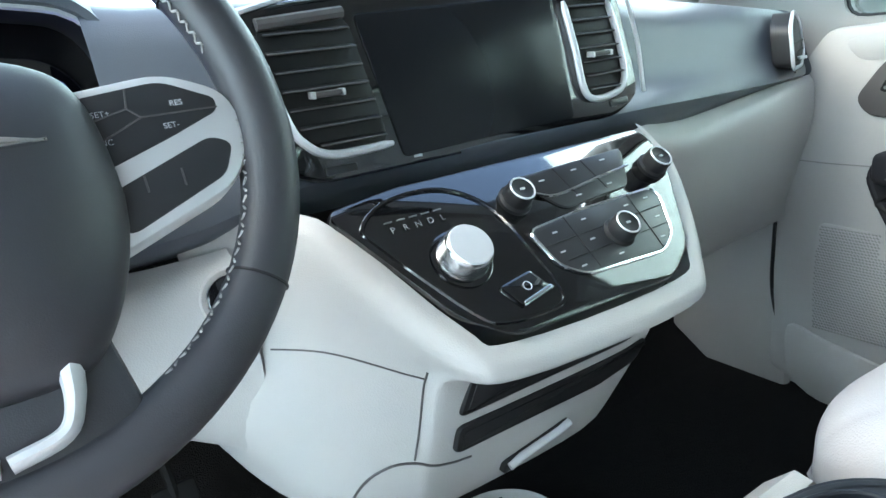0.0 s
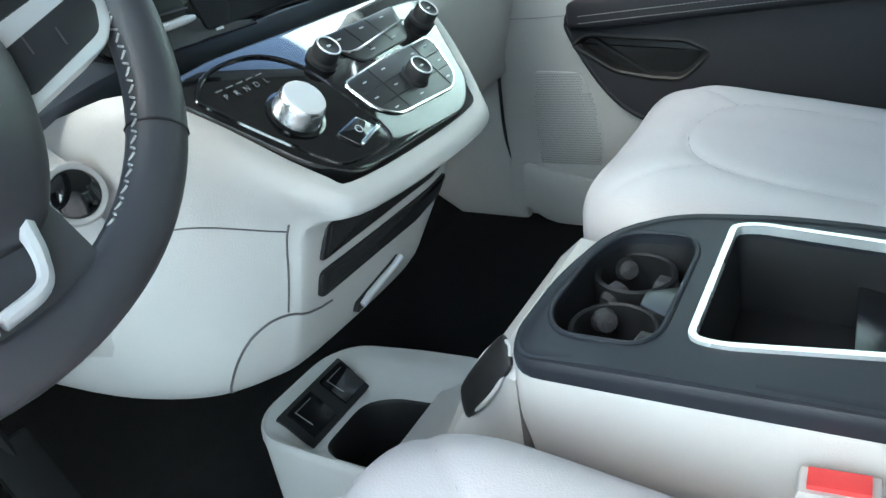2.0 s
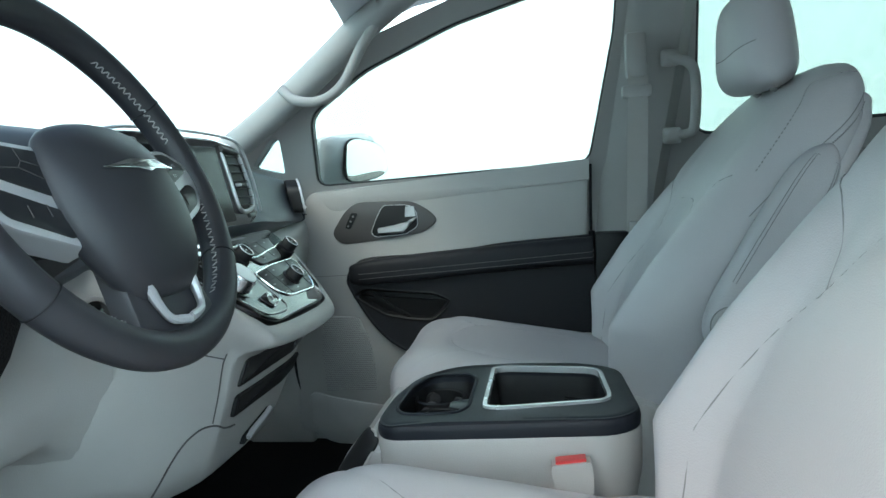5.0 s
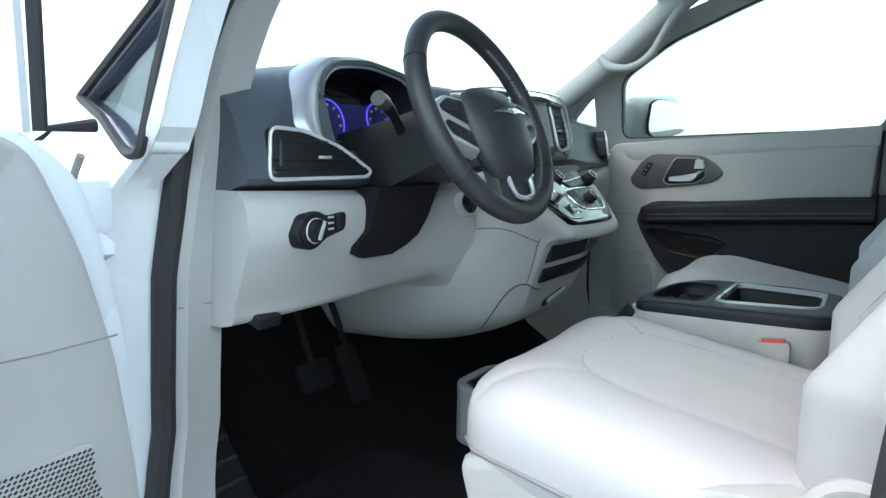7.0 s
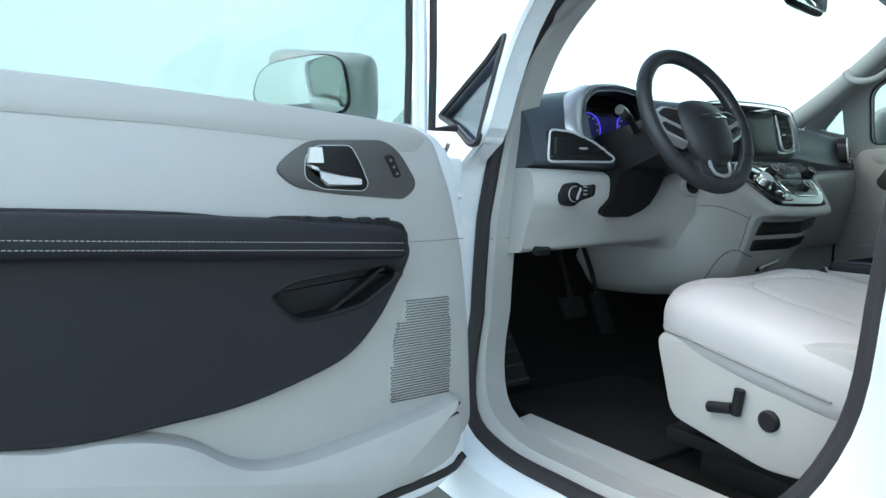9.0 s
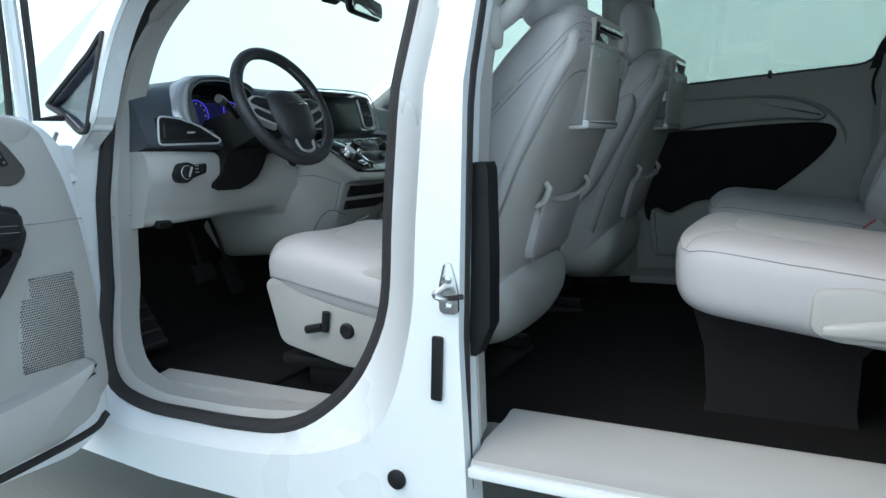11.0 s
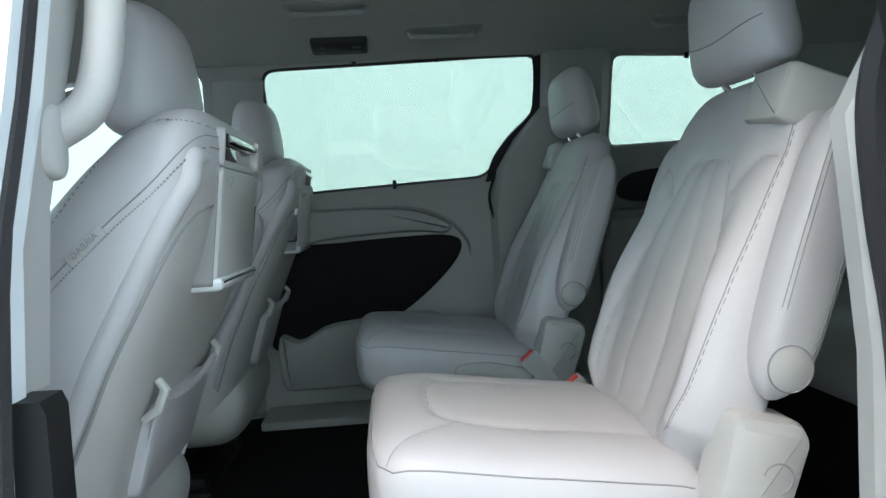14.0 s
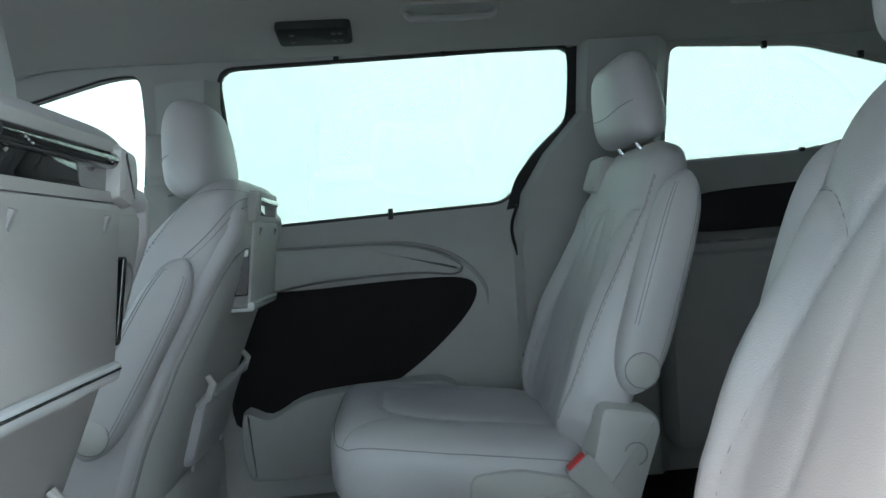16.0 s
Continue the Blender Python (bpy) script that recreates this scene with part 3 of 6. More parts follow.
PADC = {
    -.85: ((1.30, 1.14), (1.15, 1.18), (1.0, 1.215), (.88, 1.22), (.80, 1.19), (.775, 1.13), (.765, 1.09), (.80, 1.075)),
    -.70: ((1.35, 1.15), (1.15, 1.22), (1.0, 1.25), (.87, 1.25), (.785, 1.21), (.75, 1.14), (.735, 1.09), (.78, 1.07)),
    -.58: ((1.38, 1.16), (1.15, 1.245), (1.0, 1.268), (.87, 1.270), (.80, 1.235), (.765, 1.15), (.73, 1.085), (.78, 1.065)),
    -.42: ((1.40, 1.16), (1.15, 1.265), (1.0, 1.290), (.87, 1.296), (.82, 1.280), (.80, 1.15), (.74, 1.08), (.78, 1.05)),
    -.28: ((1.42, 1.16), (1.15, 1.25), (1.0, 1.268), (.86, 1.270), (.79, 1.25), (.75, 1.15), (.72, 1.075), (.76, 1.05)),
    -.20: ((1.44, 1.16), (1.15, 1.24), (1.0, 1.26), (.86, 1.265), (.76, 1.25), (.715, 1.14), (.69, 1.105), (.73, 1.07)),
    .00: ((1.45, 1.16), (1.15, 1.23), (1.0, 1.25), (.85, 1.26), (.75, 1.245), (.715, 1.14), (.675, 1.11), (.70, 1.075)),
    .26: ((1.42, 1.16), (1.15, 1.23), (1.0, 1.25), (.86, 1.255), (.765, 1.235), (.73, 1.14), (.68, 1.11), (.71, 1.07)),
    .42: ((1.39, 1.155), (1.13, 1.22), (1.0, 1.24), (.88, 1.24), (.79, 1.215), (.75, 1.14), (.715, 1.10), (.75, 1.065)),
    .65: ((1.33, 1.15), (1.12, 1.20), (1.0, 1.22), (.88, 1.22), (.81, 1.195), (.775, 1.13), (.755, 1.09), (.79, 1.075)),
    .85: ((1.28, 1.13), (1.10, 1.17), (.98, 1.19), (.88, 1.195), (.83, 1.18), (.81, 1.12), (.80, 1.085), (.83, 1.075)),
}
LOWC = {
    -.85: ((.81, 1.075), (.795, 1.05), (.79, 1.0), (.795, .95), (.805, .90), (.82, .865), (.90, .86)),
    -.70: ((.745, 1.07), (.725, 1.05), (.72, 1.0), (.745, .95), (.77, .90), (.785, .87), (.88, .86)),
    -.55: ((.74, 1.065), (.715, 1.05), (.71, 1.0), (.725, .95), (.75, .90), (.775, .872), (.88, .86)),
    -.44: ((.76, 1.055), (.74, 1.03), (.73, .98), (.74, .93), (.755, .90), (.78, .875), (.90, .86)),
    -.35: ((.76, 1.05), (.735, 1.03), (.725, .98), (.722, .935), (.735, .90), (.765, .875), (.90, .865)),
    -.27: ((.73, 1.055), (.71, 1.03), (.70, .97), (.70, .94), (.712, .91), (.75, .885), (.88, .875)),
    -.20: ((.69, 1.075), (.63, 1.045), (.635, .97), (.645, .89), (.67, .81), (.76, .70), (.85, .66)),
    -.165: ((.67, 1.085), (.565, 1.005), (.60, .96), (.615, .89), (.64, .80), (.73, .69), (.83, .655)),
    -.13: ((.66, 1.085), (.528, .975), (.575, .945), (.592, .885), (.62, .80), (.71, .68), (.80, .65)),
    .00: ((.66, 1.085), (.512, .960), (.570, .942), (.588, .885), (.610, .80), (.685, .68), (.85, .64)),
    .12: ((.66, 1.085), (.512, .960), (.570, .942), (.588, .885), (.610, .80), (.685, .67), (.85, .64)),
    .18: ((.66, 1.085), (.555, 1.0), (.578, .955), (.595, .895), (.62, .81), (.69, .69), (.85, .65)),
    .215: ((.66, 1.09), (.625, 1.06), (.62, 1.0), (.65, .93), (.68, .85), (.72, .76), (.82, .66)),
    .25: ((.69, 1.09), (.685, 1.06), (.73, 1.0), (.78, .92), (.83, .84), (.87, .74), (.90, .68)),
    .40: ((.74, 1.07), (.715, 1.04), (.725, 1.0), (.755, .92), (.79, .84), (.83, .78), (.95, .76)),
    .65: ((.77, 1.08), (.745, 1.06), (.748, 1.0), (.77, .92), (.80, .85), (.84, .80), (.95, .78)),
    .86: ((.81, 1.08), (.80, 1.06), (.80, 1.0), (.82, .92), (.84, .85), (.85, .80), (.95, .78)),
}
XS = sorted({*np.linspace(-.768, .86, 40).round(3).tolist(), -.20, -.13, .12, .18, .215, .25})
dash = thing("dashboard", "two-tone dashboard, dark top and cream lower panels", "dashboard", (0, 0.9, 0.9))
pad_bm = grid([across([(x, y, z) for x, y, z in c], 4) for c in columns(PADC, [x for x in XS if x <= .85])])
hole = [f for f in pad_bm.faces if -.57 < f.calc_center_median().x < -.295 and 1.135 < f.calc_center_median().z < 1.30 and f.calc_center_median().y < .835]
bmesh.ops.delete(pad_bm, geom=hole, context="FACES")
part("upper_pad", pad_bm, DASH, dash, "dark grey soft dashboard pad")
part("lower_panel", grid([across(c, 4) for c in columns(LOWC, [x for x in XS if x <= -.26] + [-.25])]), CREAM, dash, "cream lower panel before the driver")
part("glove_panel", grid([across(c, 4) for c in columns(LOWC, [.215] + [x for x in XS if x > .22])]), CREAM, dash, "cream lower panel before the passenger")
# ends of the dashboard
for xe, nm in ((-.768, "end_cap"), (.845, "end_cap")):
    up_p = across(columns(PADC, [xe])[0], 4)[8:]
    lo_p = across(columns(LOWC, [xe])[0], 4)
    for prof, m in ((up_p, DASH), (lo_p, CREAM)):
        back = [(xe, 1.05, p[2]) for p in prof]
        part(nm, grid([prof, back]), m, dash)

# centre stack: one shell that runs from the near flank round the front to the far flank
SHELL = (
    ((-.285, .75, 1.075), (-.24, .715, 1.08), (-.192, .648, 1.085), (-.128, .552, .998), (-.09, .530, .978), (.105, .526, .974), (.150, .545, .992), (.208, .62, 1.062), (.212, .66, 1.10)),
    ((-.285, .745, 1.06), (-.248, .715, 1.06), (-.203, .637, 1.072), (-.138, .542, .988), (-.092, .517, .964), (.108, .513, .960), (.160, .535, .982), (.221, .612, 1.053), (.226, .66, 1.09)),
    ((-.285, .74, 1.035), (-.25, .708, 1.035), (-.207, .635, 1.045), (-.143, .545, .970), (-.095, .520, .95), (.108, .516, .946), (.162, .54, .967), (.223, .617, 1.036), (.228, .68, 1.06)),
    ((-.287, .735, .99), (-.250, .695, .985), (-.206, .636, .985), (-.146, .584, .952), (-.11, .567, .940), (.11, .565, .938), (.165, .580, .95), (.214, .63, 1.0), (.222, .80, 1.0)),
    ((-.305, .90, .904), (-.276, .72, .904), (-.218, .642, .904), (-.152, .600, .889), (-.11, .588, .889), (.11, .588, .884), (.16, .602, .884), (.195, .65, .894), (.215, .90, .904)),
    ((-.285, 1.08, .822), (-.262, .80, .822), (-.222, .672, .822), (-.158, .620, .822), (-.11, .610, .822), (.095, .610, .822), (.135, .63, .822), (.16, .68, .822), (.18, .95, .822)),
    ((-.250, 1.09, .756), (-.235, .84, .761), (-.205, .71, .766), (-.155, .652, .771), (-.10, .635, .771), (.08, .635, .771), (.11, .66, .771), (.13, .72, .771), (.15, .95, .771)),
    ((-.205, 1.09, .702), (-.192, .89, .710), (-.165, .77, .724), (-.13, .705, .737), (-.08, .688, .742), (.06, .688, .742), (.09, .705, .742), (.11, .77, .737), (.13, .95, .732)),
    ((-.15, 1.08, .680), (-.14, .94, .687), (-.12, .83, .700), (-.09, .77, .715), (-.05, .75, .720), (.05, .75, .720), (.07, .77, .720), (.09, .83, .715), (.11, .95, .705)),
    ((-.05, 1.06, .685), (-.05, .98, .690), (-.04, .90, .705), (-.03, .86, .715), (-.02, .85, .720), (.02, .85, .720), (.03, .86, .720), (.04, .90, .715), (.05, .95, .705)),
)
_cols = [spline([r[i] for r in SHELL], 4) for i in range(9)]
SROWS = [spline([c[k] for c in _cols], 5) for k in range(len(_cols[0]))]
part("stack_shell", grid(SROWS), CREAM, dash, "cream rounded centre stack")


def on_shell(lv, u, lift=0.0):
    """A place on the stack's shell: level 0 to 9 downwards, 0 to 8 round it."""
    r, c = min(len(SROWS) - 1.001, lv * 4), min(len(SROWS[0]) - 1.001, u * 5)
    i, j = int(r), int(c)
    p = [Vector(SROWS[i + a][j + b]) for a in (0, 1) for b in (0, 1)]
    fr, fc = r - i, c - j
    q = (p[0] * (1 - fc) + p[1] * fc) * (1 - fr) + (p[2] * (1 - fc) + p[3] * fc) * fr
    n = (p[1] - p[0]).cross(p[2] - p[0])
    n.normalize()
    if n.y > 0:
        n = -n
    return q + n * lift


# the control panel on the sloping shelf
EV, NV, OV = Vector((0, .731, .682)), Vector((0, -.682, .731)), Vector((0, .605, 1.05))


def on_panel(u, v, w):
    return Vector((u, 0, 0)) + OV + EV * v + NV * w


def pv(y):
    return (y - .605) / .731


PANEL = rounded([(-.192, pv(.645)), (-.12, pv(.652)), (.205, pv(.652)), (.208, pv(.62)), (.150, pv(.545)), (.105, pv(.526)), (-.09, pv(.530)), (-.128, pv(.552))], 0.018)
part("control_panel", pad(PANEL, on_panel, -0.03, 0.005, 0.004), PIANO, dash, "glossy black control panel")
# gear dial
dial = part("gear_dial", turned([(.0235, 0), (.0235, .004), (.0225, .006), (.022, .020), (.0205, .0235), (.020, .024)], on_panel(-.098, pv(.588), .004), NV, 40), STEEL, dash, "round satin silver gear selector")
part("dial_face", turned([(.020, 0), (.019, .0012), (0.0, .0015)], on_panel(-.098, pv(.588), .028), NV, 40), SATIN, dial)
part("dial_collar", turned([(.028, 0), (.028, .003), (.024, .004)], on_panel(-.098, pv(.588), .0045), NV, 40), PIANO, dash)
for i, ch in enumerate("PRNDL"):
    lettering(ch, .0085, lambda u, v, w: on_panel(u, v, w + .0058), -.142 + .0125 * i, pv(.6195), PRINT_DIM, dash)
    part("indicator", pad([(-.146 + .0125 * i, pv(.626)), (-.138 + .0125 * i, pv(.626)), (-.138 + .0125 * i, pv(.6268)), (-.146 + .0125 * i, pv(.6268))], on_panel, .005, .0062, .0003), PRINT_DIM, dash)
# trim line round the dial area
part("dial_trim", tube([on_panel(u, v, .005) for u, v in spline([(-.165, pv(.628)), (-.13, pv(.642)), (-.075, pv(.640)), (-.038, pv(.615)), (-.026, pv(.57)), (-.024, pv(.55)), (-.035, pv(.538)), (-.09, pv(.540)), (-.115, pv(.553)), (-.16, pv(.612))], 5, True)], .0022, 6, True), PIANO, dash, "glossy raised edge")
pb = part("parking_brake", pad(rounded([(-.083, pv(.562)), (-.045, pv(.566)), (-.034, pv(.55)), (-.072, pv(.545))], .004), on_panel, .003, .010, .003), PIANO, dash, "parking brake switch")
part("switch_lip", pad(rounded([(-.070, pv(.5475)), (-.036, pv(.552)), (-.034, pv(.549)), (-.070, pv(.5445))], .001), on_panel, .009, .0115, .001), CHROME, pb)
part("switch_mark", tube([on_panel(-.058 + .004 * math.cos(a), pv(.556) + .004 * math.sin(a), .0105) for a in np.linspace(0, 6.28, 13)[:-1]], .0005, 5, True), PRINT, pb)
# radio and climate button plates
radio = part("radio_plate", pad(rounded([(.0, pv(.634)), (.155, pv(.637)), (.128, pv(.603)), (.035, pv(.600))], .010), on_panel, .002, .0075, .002), BUTTON, dash, "grey radio button plate")
part("plate_rim", tube([on_panel(u, v, .0075) for u, v in spline([(.012, pv(.618)), (.035, pv(.612)), (.09, pv(.616)), (.145, pv(.620))], 4)], .0016, 6), CHROME, radio)
for u in (.055, .095):
    part("button_gap", tube([on_panel(u - .004, pv(.634), .0076), on_panel(u + .004, pv(.606), .0076)], .0007, 5), BLACK, radio)
for u, v in ((.03, .626), (.075, .628), (.118, .630), (.06, .607), (.105, .609)):
    part("button_mark", box(on_panel(u, pv(v), .0078), (.007, .0014, .0008), 0, (43, 0, 0)), PRINT, radio)
HV = rounded([(-.020, pv(.592)), (.055, pv(.596)), (.150, pv(.596)), (.156, pv(.588)), (.138, pv(.558)), (.112, pv(.546)), (.01, pv(.550)), (-.012, pv(.562))], .010)
hvac = part("climate_plate", pad(HV, on_panel, .002, .0075, .002), BUTTON, dash, "grey climate button plate")
part("plate_rim", tube([on_panel(u, v, .0065) for u, v in HV], .0018, 6, True), CHROME, hvac)
for a, b in (((.025, .594), (.028, .549)), ((-.014, .577), (.15, .580)), ((.115, .596), (.112, .548)), ((-.0, .563), (.14, .565))):
    part("button_gap", tube([on_panel(a[0], pv(a[1]), .0076), on_panel(b[0], pv(b[1]), .0076)], .0007, 5), BLACK, hvac)
for u, v in ((.005, .585), (.045, .588), (.135, .589), (.0, .570), (.04, .572), (.132, .572), (.012, .556), (.06, .555), (.12, .556), (.105, .588)):
    part("button_mark", box(on_panel(u, pv(v), .0078), (.006, .0014, .0008), 0, (43, 0, 0)), PRINT, hvac)
for u, y in ((-.012, .617), (.176, .613), (.074, .570)):
    k = part("control_knob", turned([(.0165, 0), (.0165, .004), (.014, .006), (.0135, .018), (.012, .020), (.011, .0195), (.0, .0185)], on_panel(u, pv(y), .005), NV, 32), BLACK, dash, "round black ribbed knob")
    part("knob_ring", tube([on_panel(u + .0120 * math.cos(a), pv(y) + .0120 * math.sin(a), .0248) for a in np.linspace(0, 2 * math.pi, 25)[:-1]], .0009, 6, True), SATIN, k)
    part("knob_mark", box(on_panel(u, pv(y), .0242), (.005, .002, .001), 0, (43, 0, 0)), PRINT, k)

# shelf openings in the stack
def stack(u, v, w):
    return (u, .588 - (v - .885) * .28 - w, v)


for nm, pts in (("upper_shelf", [(-.117, .895), (-.107, .936), (.10, .938), (.165, .946), (.160, .908), (.10, .892)]), ("lower_shelf", [(-.118, .852), (-.116, .883), (.10, .880), (.140, .884), (.125, .858), (.07, .848)])):
    loop = rounded(pts, .008)
    sh = part(nm, pad(loop, stack, -.06, .004, .003), BLACK, dash, "open black storage shelf")
    part("shelf_floor", pad(shrink(loop, .006), stack, .0042, .0052, .0005), BLACK, sh)
usb = part("usb_panel", pad(rounded([(.095, .900), (.098, .933), (.158, .939), (.154, .911)], .004), stack, .004, .008, .002), BUTTON, dash, "grey panel with usb ports")
for u in (.105, .13):
    part("usb_port", box(stack(u, .920, .0085), (.011, .002, .006), .001), BLACK, usb)
part("pull_recess", pad(rounded([(-.05, .786), (-.05, .801), (.038, .820), (.038, .806)], .006), stack, -.01, .0012, .001), BLACK, dash)
part("stack_handle", tube([stack(u, v, .004) for u, v in ((-.045, .797), (-.03, .803), (.02, .812), (.035, .817))], .0042, 8), SATIN, dash, "slim silver drawer pull")
part("drawer_seam", tube([on_shell(l, u) for l, u in spline([(6.4, 2.36), (5.8, 2.31), (5.15, 2.35), (4.77, 2.46), (4.57, 2.65), (4.5, 2.92), (4.6, 3.55), (4.8, 4.1)], 5)], .0015, 6), BEZEL, dash)
part("panel_seam", tube([on_shell(l, 3.05) for l in np.linspace(3.0, 4.46, 12)], .0011, 6), BEZEL, dash)
part("panel_seam", tube([on_shell(3.15, u) for u in np.linspace(1.3, 3.05, 14)], .0009, 6), BEZEL, dash)
# ignition button
ig = part("ignition_button", turned([(.0265, -.03), (.0265, .002), (.0245, .005), (.0205, .0045), (.020, -.002)], (-.262, .686, 1.027), (-.25, -.93, .25), 32), CREAM, dash, "cream ring of the start button")
part("button_face", turned([(.020, 0), (.020, .003), (.018, .0042), (0, .004)], (-.262, .6855, 1.027), (-.25, -.93, .25), 32), PIANO, ig)


# screen with vents
def scr(u, v, w):
    return (u, .700 - (v - 1.17) * -.22 - w, v)


BEZ = rounded([(-.215, 1.255), (-.10, 1.262), (.14, 1.262), (.238, 1.25), (.250, 1.13), (.205, 1.108), (.0, 1.104), (-.17, 1.104), (-.205, 1.12)], .02)
sm = part("screen_surround", pad(BEZ, scr, -.05, .010, .006), PIANO, dash, "glossy black screen surround")
part("screen", pad(rounded([(-.105, 1.243), (.135, 1.246), (.135, 1.118), (-.085, 1.114)], .006), scr, .008, .012, .001), SCREEN, sm, "dark glossy touchscreen, switched off")
part("surround_chrome", tube([scr(u, v, .011) for u, v in spline([(-.235, 1.245), (-.15, 1.262), (-.03, 1.268), (.14, 1.268), (.235, 1.256), (.256, 1.2), (.252, 1.13)], 5)], .0028, 6), SATIN, sm, "silver trim line")
for c0, pts in ((-1, [(-.200, 1.238), (-.112, 1.243), (-.096, 1.13), (-.155, 1.13), (-.185, 1.15)]), (1, [(.148, 1.243), (.215, 1.236), (.225, 1.155), (.205, 1.137), (.160, 1.135)])):
    loop = rounded(pts, .015)
    v = part("air_vent", pad(loop, scr, .0, .011, .001), BLACK, sm, "air vent with black slats")
    lower = spline([(-.198, 1.215), (-.190, 1.165), (-.180, 1.143), (-.155, 1.129), (-.095, 1.129)] if c0 < 0 else [(.148, 1.238), (.153, 1.19), (.159, 1.137), (.205, 1.136), (.222, 1.152), (.223, 1.19), (.216, 1.236)], 6)
    part("vent_rim", tube([scr(a, b, .013) for a, b in lower], [.0022] + [.0040] * (len(lower) - 2) + [.0022], 8), SATIN, v, "silver vent rim")
    part("vent_cap", tube([scr(a, b, .012) for a, b in ((pts[0][0] + .004, pts[0][1] + .002), ((pts[0][0] + pts[1][0]) / 2, (pts[0][1] + pts[1][1]) / 2 + .002), (pts[1][0] - .004, pts[1][1] + .002))], .0055, 8), BEZEL, v, "grey upper lip of the vent")
    lo = min(q[1] for q in loop)
    hi = max(q[1] for q in loop)
    for k in range(7):
        zz = lo + (hi - lo) * (k + .6) / 7.2
        us = [a[0] + (b[0] - a[0]) * (zz - a[1]) / (b[1] - a[1]) for a, b in zip(loop, [*loop[1:], loop[0]]) if (a[1] - zz) * (b[1] - zz) < 0]
        ua, ub = min(us) + .003, max(us) - .003
        st = part("slat", box(scr((ua + ub) / 2, zz, .010), (ub - ua, .014, .0022), .0008, (12, 0, 0)), BLACK, v)
        part("slat_edge", tube([scr(ua, zz - .001, .0165), scr(ub, zz - .001, .0165)], .0009, 6), BEZEL, st)
    part("vent_tab", box(scr(-.150 if c0 < 0 else .185, 1.180, .017), (.026, .010, .005), .002), BEZEL, v)
    for e in (-.014, .014):
        part("tab_end", box(scr((-.150 if c0 < 0 else .185) + e, 1.180, .0175), (.003, .011, .006), .001), SATIN, v)
part("switch_strip", pad(rounded([(-.165, 1.112), (-.135, 1.112), (-.135, 1.119), (-.165, 1.119)], .002), scr, .009, .0125, .001), BUTTON, sm)
part("switch_strip", pad(rounded([(.195, 1.12), (.222, 1.122), (.222, 1.129), (.195, 1.127)], .002), scr, .009, .0125, .001), BUTTON, sm)
part("screen_mark", pad([(-.075, 1.112), (-.066, 1.112), (-.066, 1.117), (-.075, 1.117)], scr, .009, .0112, .0003), PRINT, sm)

# outer vents: one beside the driver, one at the far end
def dvent(u, v, w):
    return (u, .724 + (u + .62) * -.22 - (v - 1.12) * -.15 - w, v)


def pvent(u, v, w):
    return (u, .775 + (u - .75) * .42 - (v - 1.13) * -.15 - w, v)


for mp, pts in ((dvent, [(-.735, 1.088), (-.722, 1.165), (-.665, 1.160), (-.605, 1.137), (-.548, 1.097), (-.56, 1.088)]), (pvent, [(.680, 1.108), (.686, 1.172), (.735, 1.195), (.790, 1.178), (.822, 1.125), (.772, 1.105)])):
    loop = rounded(pts, .014)
    v = part("air_vent", pad(loop, mp, -.03, .004, .002), BLACK, dash, "outer air vent with black slats")
    part("vent_rim", tube([mp(a, b, .004) for a, b in loop], .0030, 8, True), SATIN, v, "silver vent rim")
    for k in range(4):
        zz = 1.102 + k * .014
        us = [q[0] for q in loop if abs(q[1] - zz) < .02]
        if us:
            part("slat", tube([mp(min(us) + .008, zz, .005), mp(max(us) - .008, zz, .005)], .0016, 6), BLACK, v)
    uc = sum(q[0] for q in pts) / len(pts)
    part("vent_tab", box(mp(uc, 1.120, .009), (.022, .010, .005), .002), SATIN, v)
    if mp is dvent:
        part("vent_wheel", tube([mp(-.715, 1.108, .006), mp(-.710, 1.145, .006)], .0025, 8), BUTTON, v)


# light switch beside the vent
def lsw(u, v, w):
    return (u, .722 - w, v)


sw = part("light_switch", pad(rounded([(-.715, 1.005), (-.70, 1.035), (-.665, 1.04), (-.645, 1.03), (-.600, 1.035), (-.603, 1.005), (-.65, .995), (-.675, .98), (-.705, .985)], .01), lsw, -.02, .012, .004), BLACK, dash, "black headlight switch panel")
k = part("light_dial", turned([(.026, 0), (.026, .005), (.018, .008), (.017, .018), (.014, .020), (0, .019)], (-.682, .711, 1.011), (0, -1, 0), 32), BLACK, sw)
part("dial_pointer", box((-.680, .691, 1.012), (.006, .004, .030), .001, (0, 25, 0)), SATIN, k)
part("dial_ring", tube([(-.682 + .0185 * math.cos(a), .7025, 1.011 + .0185 * math.sin(a)) for a in np.linspace(0, 6.283, 25)[:-1]], .0012, 6, True), SATIN, k)
for dz in (-.009, .0, .009):
    part("switch_slot", box((-.640, .7092, 1.019 + dz), (.012, .002, .003)), PRINT, sw)
part("dimmer", box((-.622, .709, 1.020), (.008, .004, .022), .002), BUTTON, sw)
for a in range(5):
    part("dial_mark", box((-.682 + .0215 * math.cos(1.2 + a * .5), .7055, 1.011 + .0215 * math.sin(1.2 + a * .5)), (.003, .001, .003)), PRINT, k)
part("hood_release", box((-.715, .782, .872), (.045, .03, .020), .005, (20, 0, 0)), BLACK, dash, "black release lever and socket")

# instrument cluster
cl = thing("instrument_cluster", "hooded instrument cluster with blue gauges", "instruments", (-.42, .82, 1.2))


def clu(u, v, w):
    return (u, .842 - (v - 1.2) * -.25 - w, v)


